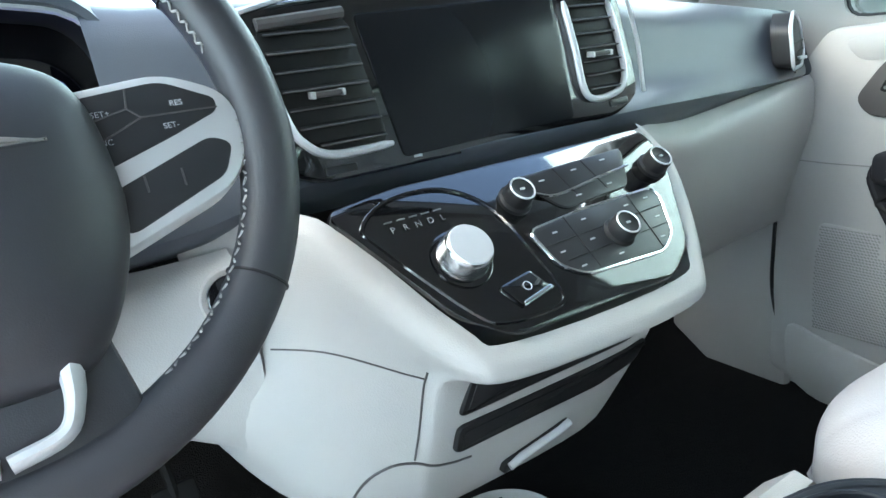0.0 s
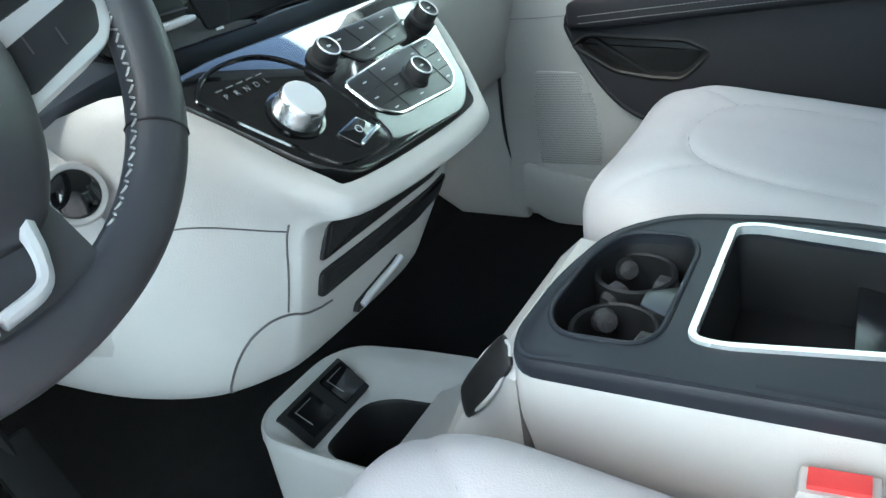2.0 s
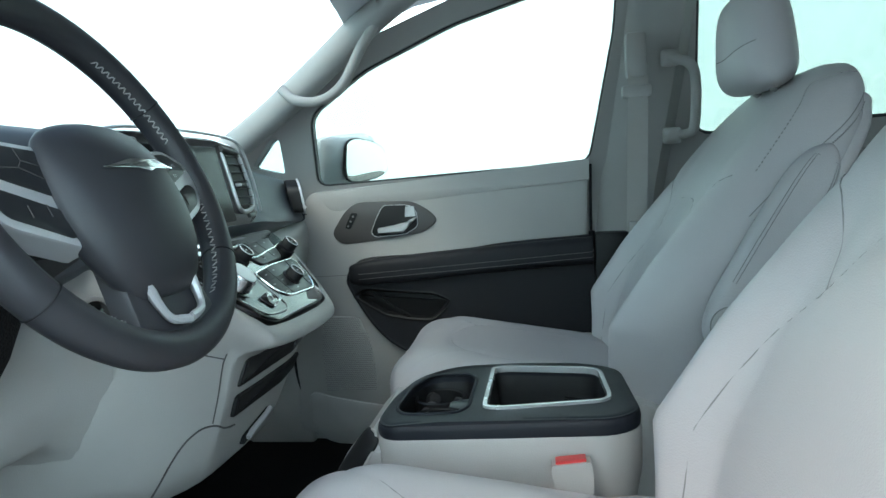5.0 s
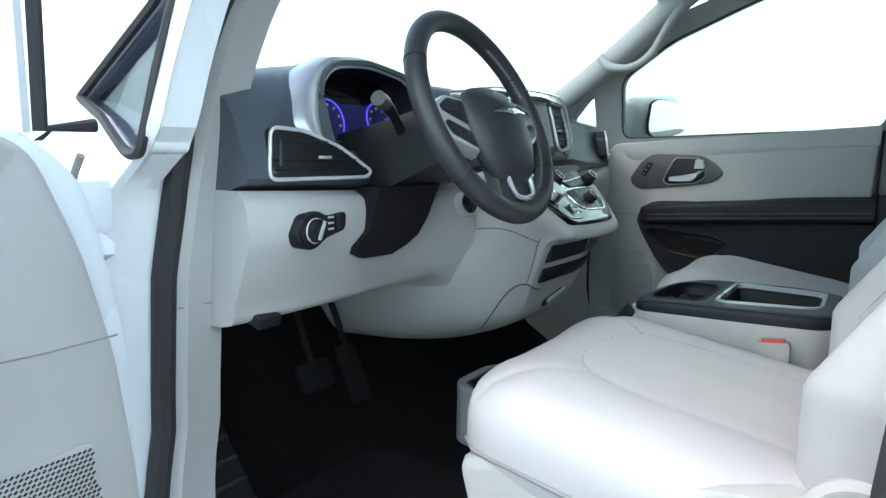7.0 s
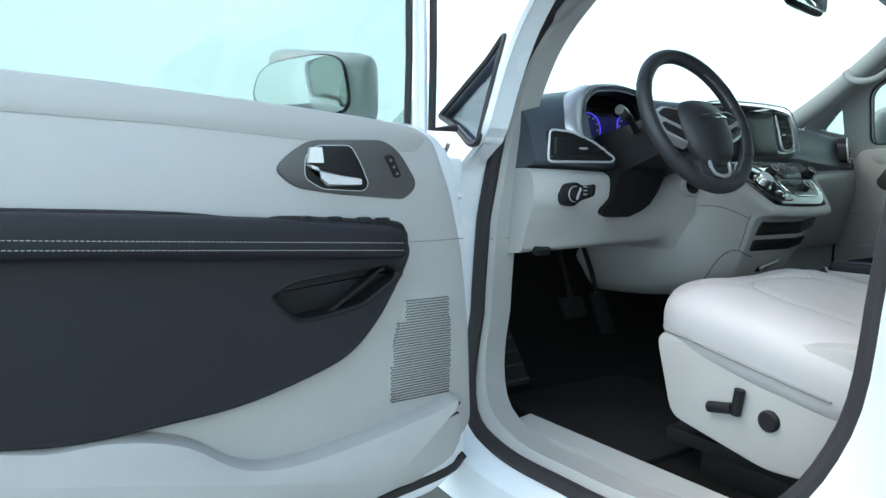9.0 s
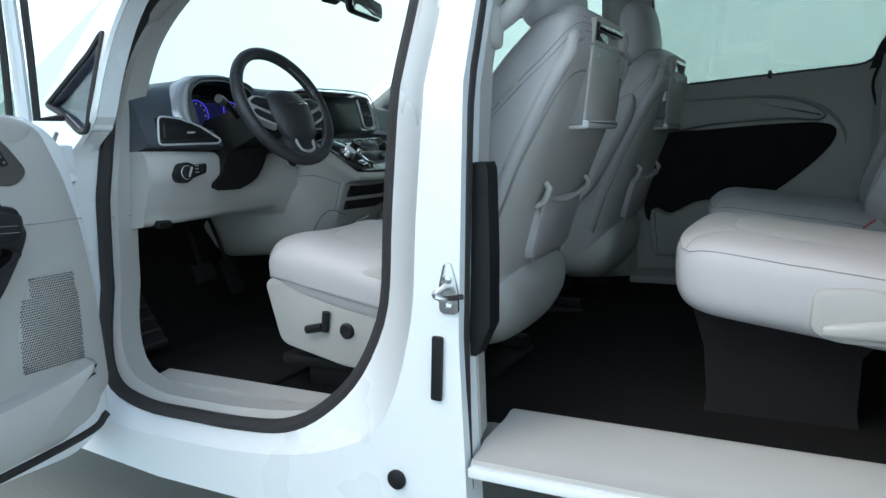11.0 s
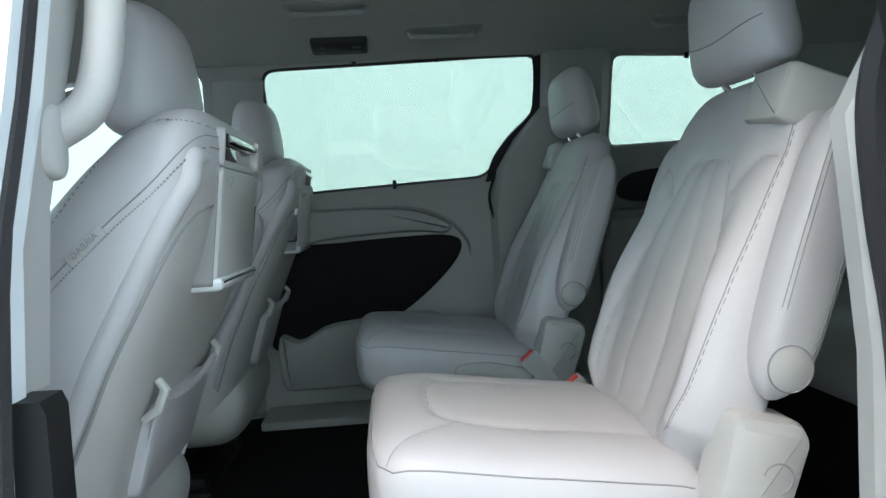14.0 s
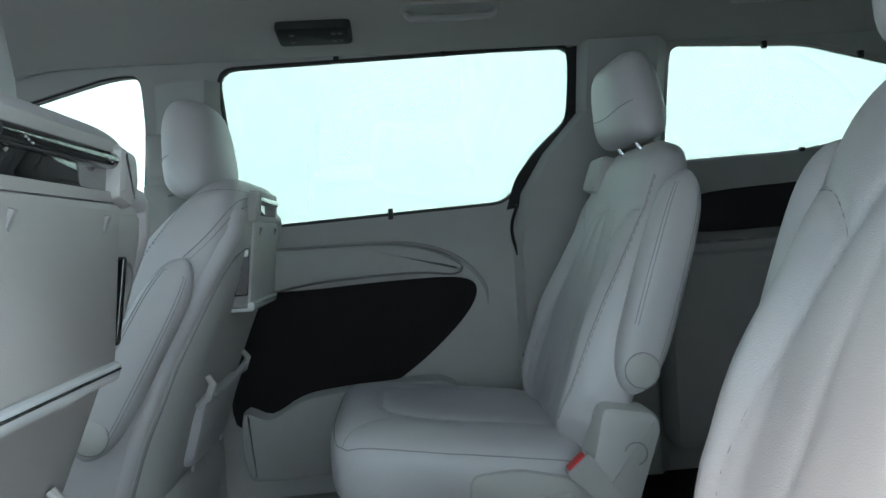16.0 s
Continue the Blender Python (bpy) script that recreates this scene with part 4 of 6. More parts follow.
CL = rounded([(-.570, 1.150), (-.558, 1.235), (-.515, 1.270), (-.42, 1.279), (-.31, 1.262), (-.285, 1.215), (-.30, 1.13), (-.50, 1.12)], .03)
part("cluster_glass", pad(CL, clu, -.01, .0, .004), PIANO, cl, "black glossy cluster face")
part("cluster_bezel", grid([[clu(q[0], q[1], w) for q in shrink(CL, d)] for d, w in ((-.001, .052), (-.003, .0555), (-.006, .0545), (-.008, .045))], closed_v=True), SATIN, cl, "silver cluster surround")
part("cluster_well", grid([[clu(q[0], q[1], w) for q in shrink(CL, d)] for d, w in ((-.004, .055), (.003, .03), (.006, .0))], closed_v=True), BLACK, cl)
part("gauge_panel", pad(rounded([(-.55, 1.145), (-.545, 1.215), (-.32, 1.215), (-.33, 1.14)], .02), clu, .001, .004, .001), BLUEDIM, cl, "dim blue gauge display")
for u in (-.50, -.36):
    part("gauge_ring", tube([clu(u + .036 * math.cos(a), 1.185 + .036 * math.sin(a), .006) for a in np.linspace(-.6, 3.8, 20)], .0016, 6), BLUE, cl, "glowing blue gauge ring")
    for a in np.linspace(-.4, 3.6, 7):
        part("gauge_tick", box(clu(u + .026 * math.cos(a), 1.185 + .026 * math.sin(a), .006), (.005, .001, .005)), PRINT, cl)
inner = [clu(u, v, .054) for u, v in spline([(-.577, 1.135), (-.580, 1.17), (-.574, 1.205), (-.562, 1.240), (-.540, 1.264), (-.515, 1.278)], 4)]
outer = spline([(-.632, .752, 1.135), (-.655, .762, 1.165), (-.655, .785, 1.195), (-.635, .812, 1.228), (-.595, .838, 1.258), (-.53, .85, 1.290)], 4)
part("side_cheek", grid([[Vector(a).lerp(Vector(b), k) + Vector((-.012, -.022, .004)) * math.sin(k * math.pi) for a, b in zip(inner, outer)] for k in np.linspace(0, 1, 8)]), CHEEK, cl, "satin grey side trim")
i0 = max(range(len(CL)), key=lambda i: -CL[i][0] if CL[i][1] > 1.205 else -9)
ring = [q for q in CL[i0:] + CL[:i0] if q[1] > 1.205]
part("cluster_hood", grid([[clu(q[0] + (q[0] + .43) * d * 3, q[1] + d + .0, w) for q in ring] for d, w in ((.004, .050), (.008, .060), (.015, .062), (.022, .045), (.022, .0), (.012, -.06))]), DASH, cl, "dark soft hood over the cluster")

# steering wheel
WC, TILT = Vector((-.435, .552, 1.187)), radians(25)


def wh(u, v, w):
    p = Vector((u, v * math.sin(TILT) - w * math.cos(TILT), v * math.cos(TILT) + w * math.sin(TILT)))
    return WC + p


wheel = thing("steering_wheel", "dark leather steering wheel with silver spokes", "steering wheel", WC)
rim = []
for a in np.linspace(0, 2 * math.pi, 97)[:-1]:
    rim.append(wh(.172 * math.cos(a), .172 * math.sin(a), 0))
rb = part("rim", tube(rim, .0175, 14, True), WHEELSKIN, wheel, "dark grey leather rim")
for a in (-.62, -2.52, .50, 2.64):
    c, s = math.cos(a), math.sin(a)
    part("rim_seam", tube([wh(.172 * c + .0178 * math.cos(b) * c, .172 * s + .0178 * math.cos(b) * s, .0178 * math.sin(b)) for b in np.linspace(0, 6.28, 17)[:-1]], .0009, 5, True), BLACK, rb)
for a0, a1 in ((-1.05, -.05), (.25, .95), (math.pi + .05, math.pi + 1.05), (math.pi - .95, math.pi - .25)):
    for i, a in enumerate(np.linspace(a0, a1, 30)):
        r0 = .172 - .0165
        d = .0026 if i % 2 else -.0026
        p0 = wh(r0 * math.cos(a), r0 * math.sin(a), .006 + d)
        p1 = wh(r0 * math.cos(a + .018), r0 * math.sin(a + .018), .006 - d)
        part("stitch", tube([p0, p1], .0008, 5), THREAD, rb)


def hubf(s, t, h):
    wdt = .084 * (1 - .40 * max(0, -t) ** 1.6 - .10 * max(0, t) ** 2)
    return wh(s * wdt, -.040 + t * .086 - .012 * s * s * (t > 0) * t, .008 + .026 * h + .014 * (1 - s * s) * (1 - t * t) * (h > 0))


hub = part("hub", pillow(hubf, 2.7, 2.1), WHEELSKIN, wheel, "dark airbag cover")
part("emblem", pad(rounded([(-.055, -.014), (-.012, -.018), (0, -.022), (.012, -.018), (.055, -.014), (.020, -.008), (0, -.010), (-.020, -.008)], .002), lambda u, v, w: wh(u, v, .0475 - abs(u) * .16 + w), 0, .004, .001), CHROME, hub, "silver winged emblem")
def ws(u, v, w):
    return wh(u, v - .028, w - .004)


for sg in (1, -1):
    arm = rounded([(.050 * sg, .048), (.122 * sg, .056), (.156 * sg, .040), (.160 * sg, .010), (.146 * sg, -.016), (.062 * sg, -.046)], .014)
    sp = part("spoke", pad(arm, ws, -.012, .013, .004), SATIN, wheel, "silver spoke with black buttons")
    part("button_pad", pad(rounded([(.052 * sg, .043), (.119 * sg, .050), (.147 * sg, .036), (.146 * sg, .028), (.118 * sg, .017), (.056 * sg, -.004)], .008), ws, .008, .0142, .0015), BUTTON, sp)
    part("button_pad", pad(rounded([(.073 * sg, -.010), (.137 * sg, .014), (.149 * sg, .008), (.140 * sg, -.010), (.082 * sg, -.033), (.071 * sg, -.026)], .006), ws, .008, .0142, .0015), BUTTON, sp)
    for a, b in (((.100, .047), (.098, .036)), ((.098, .036), (.104, .030)), ((.104, .030), (.146, .030)), ((.075, .030), (.098, .036)), ((.075, .030), (.078, .018)), ((.054, .026), (.075, .030)), ((.078, .018), (.104, .030)), ((.055, .014), (.078, .018)), ((.078, .018), (.076, .004))):
        part("button_gap", tube([ws(a[0] * sg, a[1], .0143), ws(b[0] * sg, b[1], .0143)], .0006, 5), BEZEL, sp)
    for u in (.096, .116):
        part("button_gap", tube([ws(u * sg, -.002, .0143), ws(u * sg, -.012, .0143)], .0006, 5), BEZEL, sp)
    low = spline([(.060 * sg, -.030), (.046 * sg, -.060), (.037 * sg, -.085), (.034 * sg, -.105), (.026 * sg, -.119), (.002 * sg, -.124)], 5)
    part("lower_spoke", tube([ws(u, v, .019) for u, v in low], [.0115 - .006 * min(1, k / 16) for k in range(len(low))], 8, squash=0.7), SATIN, wheel, "silver lower spoke edge")
for txt, u, v in (("SET+", .084, .034), ("RES", .124, .035), ("CANC", .080, .018), ("SET-", .118, .0225)):
    lettering(txt, .0046, lambda a, b, w: ws(a, b, .0145 + w), u, v, PRINT, wheel)
part("lower_cover", pad(rounded([(-.05, -.07), (.05, -.07), (.066, -.155), (.0, -.168), (-.066, -.155)], .012), wh, -.012, .010, .006), WHEELSKIN, wheel, "dark lower spoke cover")
# column
colm = thing("steering_column", "black steering column shroud with stalks", "steering column", (-.43, .7, 1.1))
part("shroud", loft([[(-.43 + u * s, y, z + v * s) for u, v in ((-.07, .02), (-.05, .055), (.05, .055), (.07, .02), (.065, -.05), (-.065, -.05))] for y, z, s in ((.605, 1.155, .8), (.66, 1.14, 1.05), (.74, 1.11, 1.2), (.82, 1.09, 1.25))]), BLACK, colm, "black column shroud")
part("boot", loft([[(-.43 + u, y, z) for u, y, z in ((a, .70 + d, za), (b, .70 + d, zb), (b, .80, zb), (a, .80, za))] for a, b, za, zb, d in ((-.11, .07, 1.07, 1.07, -.01), (-.125, .045, 1.0, 1.01, 0), (-.150, .022, .975, .98, .005), (-.150, -.005, .962, .965, .008), (-.125, -.05, .952, .950, .012))]), MAT_RUBBER, colm, "black fabric boot under the column")
st = part("stalk", tube(spline([(-.49, .68, 1.155), (-.53, .665, 1.18), (-.565, .655, 1.20), (-.585, .65, 1.205)], 5), [.008] * 8 + [.010] * 4 + [.0115] * 4, 10), BLACK, colm, "turn signal stalk")
part("stalk_tip", tube([(-.575, .653, 1.203), (-.598, .647, 1.21)], .0125, 12), BEZEL, st, "grey stalk tip")

# pedals
for nm, x, wd, hh, z, y in (("brake_pedal", -.44, .085, .06, .675, .94), ("accelerator_pedal", -.30, .055, .13, .64, .96)):
    pd = thing(nm, "black rubber " + nm.replace("_", " ") + " in the footwell", "pedal", (x, y, z))
    part("pedal_pad", box((x, y, z), (wd, .018, hh), .006, (-25, 0, 0)), PEDAL, pd)
    part("pedal_arm", tube([(x, y + .01, z + .02), (x - .005, y + .04, z + .12), (x - .01, y + .10, z + .25)], .007, 8), PEDAL, pd)
footrest = thing("foot_rest", "black ribbed foot rest beside the pedals", "foot rest", (-.68, .95, .5))
part("rest_plate", box((-.68, .97, .57), (.10, .02, .20), .006, (-35, 0, 0)), BLACK, footrest)
for k in range(5):
    part("rib", box((-.68, .905 + .025 * k, .505 + k * .034), (.09, .006, .008), .002, (-35, 0, 0)), RUBBER, footrest)
dmat = thing("floor_mat", "black carpet mat in the driver's footwell", "mat", (-.45, .7, .495))
part("mat_sheet", pad(rounded([(-.72, .45), (-.24, .45), (-.22, .95), (-.70, .98)], .06), lambda u, v, w: (u, v, .432 + w), 0, .012, .005), MAT_RUBBER, dmat)
# inside mirror
im = thing("rear_view_mirror", "black rear-view mirror under the windshield", "mirror", (-.0, .55, 1.52))
part("mirror_shell", pillow(lambda s, t, h: (s * .125 + .0, .55 + .018 * h + s * .02, 1.53 + t * .036), 4, 2.4, 14, 10), BLACK, im)
part("mirror_glass", pad(rounded([(-.115, 1.502), (.115, 1.502), (.115, 1.556), (-.115, 1.556)], .02), lambda u, v, w: (u, .532 + u * .16 - w, v), 0, .002, .001), MIRROR, im, "mirror glass")
part("mirror_stem", tube([(0, .57, 1.53), (0, .63, 1.57), (0, .70, 1.60)], .014, 8), BLACK, im)
part("sensor_box", box((0, .66, 1.60), (.09, .10, .05), .012, (-25, 0, 0)), BLACK, im)


# ---- doors ----
def door_parts(door, mp, outline, mirror_label):
    """The inner trim of a front door; u runs from the hinge to the latch, v up, w into the cabin."""
    panel = part("trim_panel", pad(outline, mp, 0.0, 0.030, 0.012), CREAM, door, "cream moulded door trim")
    part("belt_pad", pad(rounded([(.09, 1.135), (.22, 1.163), (.60, 1.19), (.98, 1.205), (.99, 1.15), (.60, 1.135), (.12, 1.10)], .02), mp, .02, .0318, .001), CREAM, door, "cream upper trim roll")
    ARM = spline([(.163, .912), (.185, .944), (.235, .961), (.44, .966), (.60, .985), (.85, .997), (1.0, 1.0), (1.02, .80), (.99, .70), (.80, .648), (.60, .650), (.48, .662), (.35, .696), (.285, .726), (.235, .775), (.195, .835), (.168, .885)], 4, True)
    CUPO = rounded([(.205, .884), (.315, .872), (.40, .864), (.447, .842), (.42, .808), (.392, .788), (.332, .793), (.262, .806), (.172, .862)], .012)
    driver_side = mirror_label == "driver"
    deep = .066 if driver_side else .052
    insert = part("insert_pad", plate(ARM, [CUPO], mp, deep, .0, (.7, .75, .8, .85, .9, .95)), DARKLEATHER, door, "dark padded door insert")
    part("insert_roll", tube([mp(u, v, deep - .007) for u, v in ARM], .0085, 8, True), DARKLEATHER, insert)
    part("armrest", pillow(lambda s, t, h: mp(.60 + s * .435, .947 + t * .036 + .024 * s + .006 * (1 - s * s), deep + .002 + (.046 if driver_side else .030) * h), 5, 2.3, 44, 14), DARKLEATHER, door, "dark stitched armrest")
    for dz in (.008, -.006):
        bm = bmesh.new()
        for u in np.arange(.20, .99, .0075):
            tube([mp(k, .935 + dz + .024 * (k - .6) / .43 + .006, deep + (.0479 if driver_side else .0319)) for k in (u, u + .005)], .0007, 4, bm=bm)
        part("stitch_line", bm, STITCH if driver_side else SEAM, insert)
    cup = part("pull_cup", grid([[mp(u, v, w) for u, v in shrink(CUPO, d)] for d, w in ((-.004, deep + .002), (.0, deep + .003), (.004, deep), (.007, .040), (.009, .034))], closed_v=True), BLACK, door, "black recessed pull pocket")
    part("cup_floor", pad(shrink(CUPO, .007), mp, .0305, .0345, .001), BLACK, cup)
    part("cup_rib", loft([[mp(u + du, v, w) for du, w in ((-.008, .034), (.008, .034), (.006, deep - .008), (-.006, deep - .008))] for u, v in ((.212, .874), (.27, .835), (.325, .800))]), BLACK, cup)
    BZ = rounded([(.420, 1.062), (.400, 1.087), (.352, 1.118), (.195, 1.123), (.160, 1.100), (.116, 1.036), (.145, 1.005), (.30, 1.018), (.384, 1.031)], .022, 5)
    bz = part("handle_bezel", pad(BZ, mp, .02, .036, .004), BEZEL, door, "brown-grey handle bezel")
    WELL = rounded([(.340, 1.108), (.269, 1.110), (.248, 1.075), (.231, 1.036), (.243, 1.023), (.33, 1.028), (.364, 1.048), (.362, 1.09)], .012)
    part("handle_well", pad(WELL, mp, .03, .0372, .001), BLACK, bz)
    part("handle_lever", loft([[mp(u + k * du, v + k * dv, w) for k, w in ((-1, .040), (-.7, .052), (.7, .052), (1, .040))] for u, v, du, dv in ((.254, 1.041, 0, .007), (.29, 1.043, .001, .010), (.325, 1.047, .004, .014), (.346, 1.057, .012, .012), (.351, 1.070, .012, .004))]), SATIN, bz, "satin silver door lever")
    part("lock_tab", loft([[mp(u, v, w) for u, v in ((.331, 1.076), (.334, 1.104), (.357, 1.104), (.362, 1.076))] for w in (.040, .050)]), TRAY_SILVER, bz, "bright silver lock tab")
    part("well_trim", tube([mp(u, v, .0372) for u, v in WELL], .0008, 6, True), SATIN, bz)
    SW = rounded([(.198, 1.092), (.178, 1.095), (.157, 1.052), (.173, 1.047)], .006)
    ms = part("memory_switch", pad(SW, mp, .03, .0385, .002), BLACK, bz, "black three-button switch")
    for k in range(3):
        part("switch_dot", turned([(.003, 0), (.003, .0006), (0, .0007)], mp(.183 - .0075 * k, 1.083 - .013 * k, .0386), Vector(mp(0, 0, 1)) - Vector(mp(0, 0, 0)), 10), PRINT_DIM, ms)
    if mirror_label == "driver":
        sw_base = part("switch_base", tube([mp(u, v, .076) for u, v in spline([(.185, .945), (.20, .954), (.30, .962), (.43, .970), (.45, .960)], 4)], .013, 8), BLACK, door, "black window switch panel")
        for u in (.225, .265, .325, .385):
            part("window_switch", box(mp(u, .9715 + (u - .3) * .05, .078), (.026, .02, .012), .004), BLACK, sw_base)
    sh = 0 if driver_side else .035
    SPK = rounded([(.145 + sh, .800), (.034 + sh, .806), (.026 + sh, .70), (.030 + sh, .610), (.06 + sh, .585), (.150 + sh, .588), (.190 + sh, .612), (.178 + sh, .70)], .02)
    sp = part("speaker_grille", pad(SPK, mp, .02, .0325, .003), CREAM, door, "ribbed speaker grille")
    bm = bmesh.new()
    for k in range(38):
        z = .590 + k * .0056
        us = [q[0] for q in SPK if abs(q[1] - z) < .035]
        ua, ub = min(us) + .006, max(us) - .006
        n = max(2, int((ub - ua) / .0058))
        for i in range(n):
            u = ua + (ub - ua) * (i + .5 * (k % 2)) / n
            tube([mp(u, z + .0012, .0328), mp(u + .0036, z - .0012, .0328)], .0013, 4, bm=bm)
    part("grille_slots", bm, BLACK if driver_side else SEAM, sp, "rows of fine grille slots")
    BIN = spline([(.02, .578), (.10, .568), (.212, .548), (.383, .528), (.496, .543), (.592, .606), (.70, .636), (.80, .64), (.95, .66), (.98, .50), (.80, .42), (.60, .405), (.35, .395), (.20, .41), (.04, .455)], 4, True)
    part("door_bin", pad(BIN, mp, .0, .075 if driver_side else .038, .03 if driver_side else .01), CREAM, door, "cream storage bin at the door foot")
    part("trim_seam", tube([mp(u, v, .030) for u, v in ((.0, .92), (.08, .918), (.17, .92))], .0012, 5), SEAM, door)


D_OUT = rounded([(-.03, .50), (-.02, .74), (.0, .90), (.03, 1.02), (.075, 1.13), (.12, 1.153), (.22, 1.165), (.42, 1.182), (.70, 1.20), (1.0, 1.215), (1.05, 1.05), (1.03, .60), (.92, .45), (.75, .40), (.45, .38), (.10, .40)], .03)


def open_door(u, v, w):
    return (-1.0 - u, .745 - w, v)


d2 = thing("door_2", "front driver's door standing wide open, cream trim", "car door", (-1.5, .8, .4), kind="structure")
door_parts(d2, open_door, D_OUT, "driver")
part("door_shell", pad(rounded([(-.045, .40), (-.04, .9), (.0, 1.10), (.07, 1.16), (1.05, 1.20), (1.09, 1.0), (1.06, .5), (.95, .36), (.05, .34)], .05), open_door, -.11, -.002, .02), PAINT, d2, "white painted door shell")
part("shell_seal", tube([open_door(u, v, -.004) for u, v in spline([(-.03, .42), (.05, .385), (.45, .355), (.78, .38), (.95, .43), (1.05, .58), (1.075, .9)], 6)], .011, 8), RUBBER, d2, "black rubber edge seal")
part("window_frame", tube([open_door(u, v, -.07) for u, v in ((.045, 1.15), (.045, 1.30), (.05, 1.50))], .016, 8), PAINT, d2, "white window frame post")
part("frame_seal", tube([open_door(u, v, -.06) for u, v in ((.085, 1.155), (.08, 1.3), (.08, 1.5))], .008, 8), RUBBER, d2, "black window channel")
part("frame_seal", tube([open_door(u, v, -.055) for u, v in ((.022, 1.5), (.022, 1.3), (.025, 1.155), (-.04, 1.16))], .009, 8), RUBBER, d2, "black window channel")
part("top_frame", tube([open_door(u, v, -.07) for u, v in spline([(.045, 1.48), (.2, 1.56), (.5, 1.62), (.85, 1.63), (1.0, 1.55), (1.06, 1.2)], 6)], .02, 8), PAINT, d2, "white upper window frame")
part("door_glass", plate(rounded([(.07, 1.14), (1.03, 1.19), (.98, 1.54), (.85, 1.61), (.5, 1.60), (.07, 1.50)], .02), [], lambda u, v, w: open_door(u, v, -.065 + w), 0, .004), GLASS_DOOR, d2, "pale green door glass")
part("hinge", box((-.965, .83, 1.06), (.05, .06, .07), .01), PAINT, d2, "white painted door hinge")
part("hinge", box((-.965, .83, .62), (.05, .06, .07), .01), PAINT, d2, "white painted door hinge")
ck = part("door_check", loft([[(-.985 + dx, y, z) for dx, z in ((-.02, 1.012 - h), (.02, 1.012 - h), (.02, 1.012 + h), (-.02, 1.012 + h))] for y, h in ((.765, .006), (.785, .016), (.81, .020), (.835, .020))]), PAINT, d2, "white door check arm")
part("bolt", turned([(.009, 0), (.009, .004), (.005, .006), (0, .006)], (-1.006, .80, 1.012), (-1, 0, 0), 12), STEEL, ck)
part("hinge_slot", tube(spline([(-.975, .808, 1.124), (-.975, .826, 1.10), (-.975, .835, 1.07), (-.975, .834, 1.043)], 5), .005, 8), SEAM, d2, "dark slot beside the hinge")


def side_mirror(base, flip, yaw):
    """An outside mirror: shell, framed glass on its rear side, foot towards the door."""
    om = thing("side_mirror", "white outside mirror seen through the door glass", "mirror", base, "outside mirrors")
    SHIFT = -.022
    turn = Matrix.Translation(base) @ Matrix.Rotation(radians(yaw), 4, "Z")

    def mm(u, v, w):
        return turn @ Vector((u, -w, v + .010 * u / .11 * flip))

    loop = spline([(-u * flip, v) for u, v in ((-.105, -.05), (-.11, -.005), (-.075, .035), (.03, .060), (.085, .058), (.105, .03), (.105, -.05), (0, -.065))], 4, True)
    part("mirror_shell", pillow(lambda s, t, h: mm(SHIFT * flip + s * .132, t * .080, -.055 + .060 * h + .04 * (1 - s * s) * (h < 0) * h), 3.2, 2.2, 18, 14), PAINT, om)
    part("mirror_rim", pad([(u * 1.04, v * 1.05) for u, v in loop], mm, .001, .008, .002), RUBBER, om, "black edge round the glass")
    part("mirror_glass", pad(loop, mm, .004, .0105, .001), MIRROR, om, "mirror glass")
    part("mirror_foot", tube([mm(-flip * .07, -.05, -.05), mm(-flip * .14, -.085, -.05)], .028, 10), PAINT, om)


side_mirror((-1.25, .98, 1.255), -1, -52)
side_mirror((1.10, .68, 1.25), 1, -20)


# passenger door, closed
def shut_door(u, v, w):
    return (.905 - w, .85 - u, v)


P_OUT = rounded([(-.02, .47), (-.02, .60), (-.01, .92), (.02, 1.10), (.06, 1.155), (.22, 1.165), (.42, 1.175), (.70, 1.18), (.83, 1.185), (.82, 1.0), (.82, .60), (.78, .48), (.70, .46), (.10, .44)], .02)
d1 = thing("door_1", "front passenger door, closed, cream trim with dark insert", "car door", (.9, .45, .45), kind="structure")
door_parts(d1, lambda u, v, w: shut_door(min(u, .83), v, w), P_OUT, "passenger")
part("door_gap", tube([shut_door(u, v, .022) for u, v in spline([(.835, 1.19), (.83, 1.0), (.83, .6)], 4)], .004, 6), BLACK, d1, "dark gap at the door edge")
part("door_gap", tube([shut_door(u, v, .026) for u, v in spline([(-.01, 1.0), (-.02, .75), (-.015, .62), (.03, .51), (.12, .465), (.3, .45)], 6)], .004, 6), BLACK, d1, "dark gap at the door edge")
part("guide_pocket", box((.862, -.03, .86), (.05, .09, .30), .01), BLACK, d1, "black pillar foot beside the seat")
part("sill_trim", box((.945, .80, .46), (.075, .72, .10), .01), CREAM, d1, "cream sill trim")
part("kick_panel", pad(rounded([(.40, .83), (.40, 1.12), (.92, 1.10), (.92, .86), (.60, .84)], .03), lambda u, v, w: (.90 - w, v, u), 0, .02, .01), CREAM, d1, "cream kick panel")

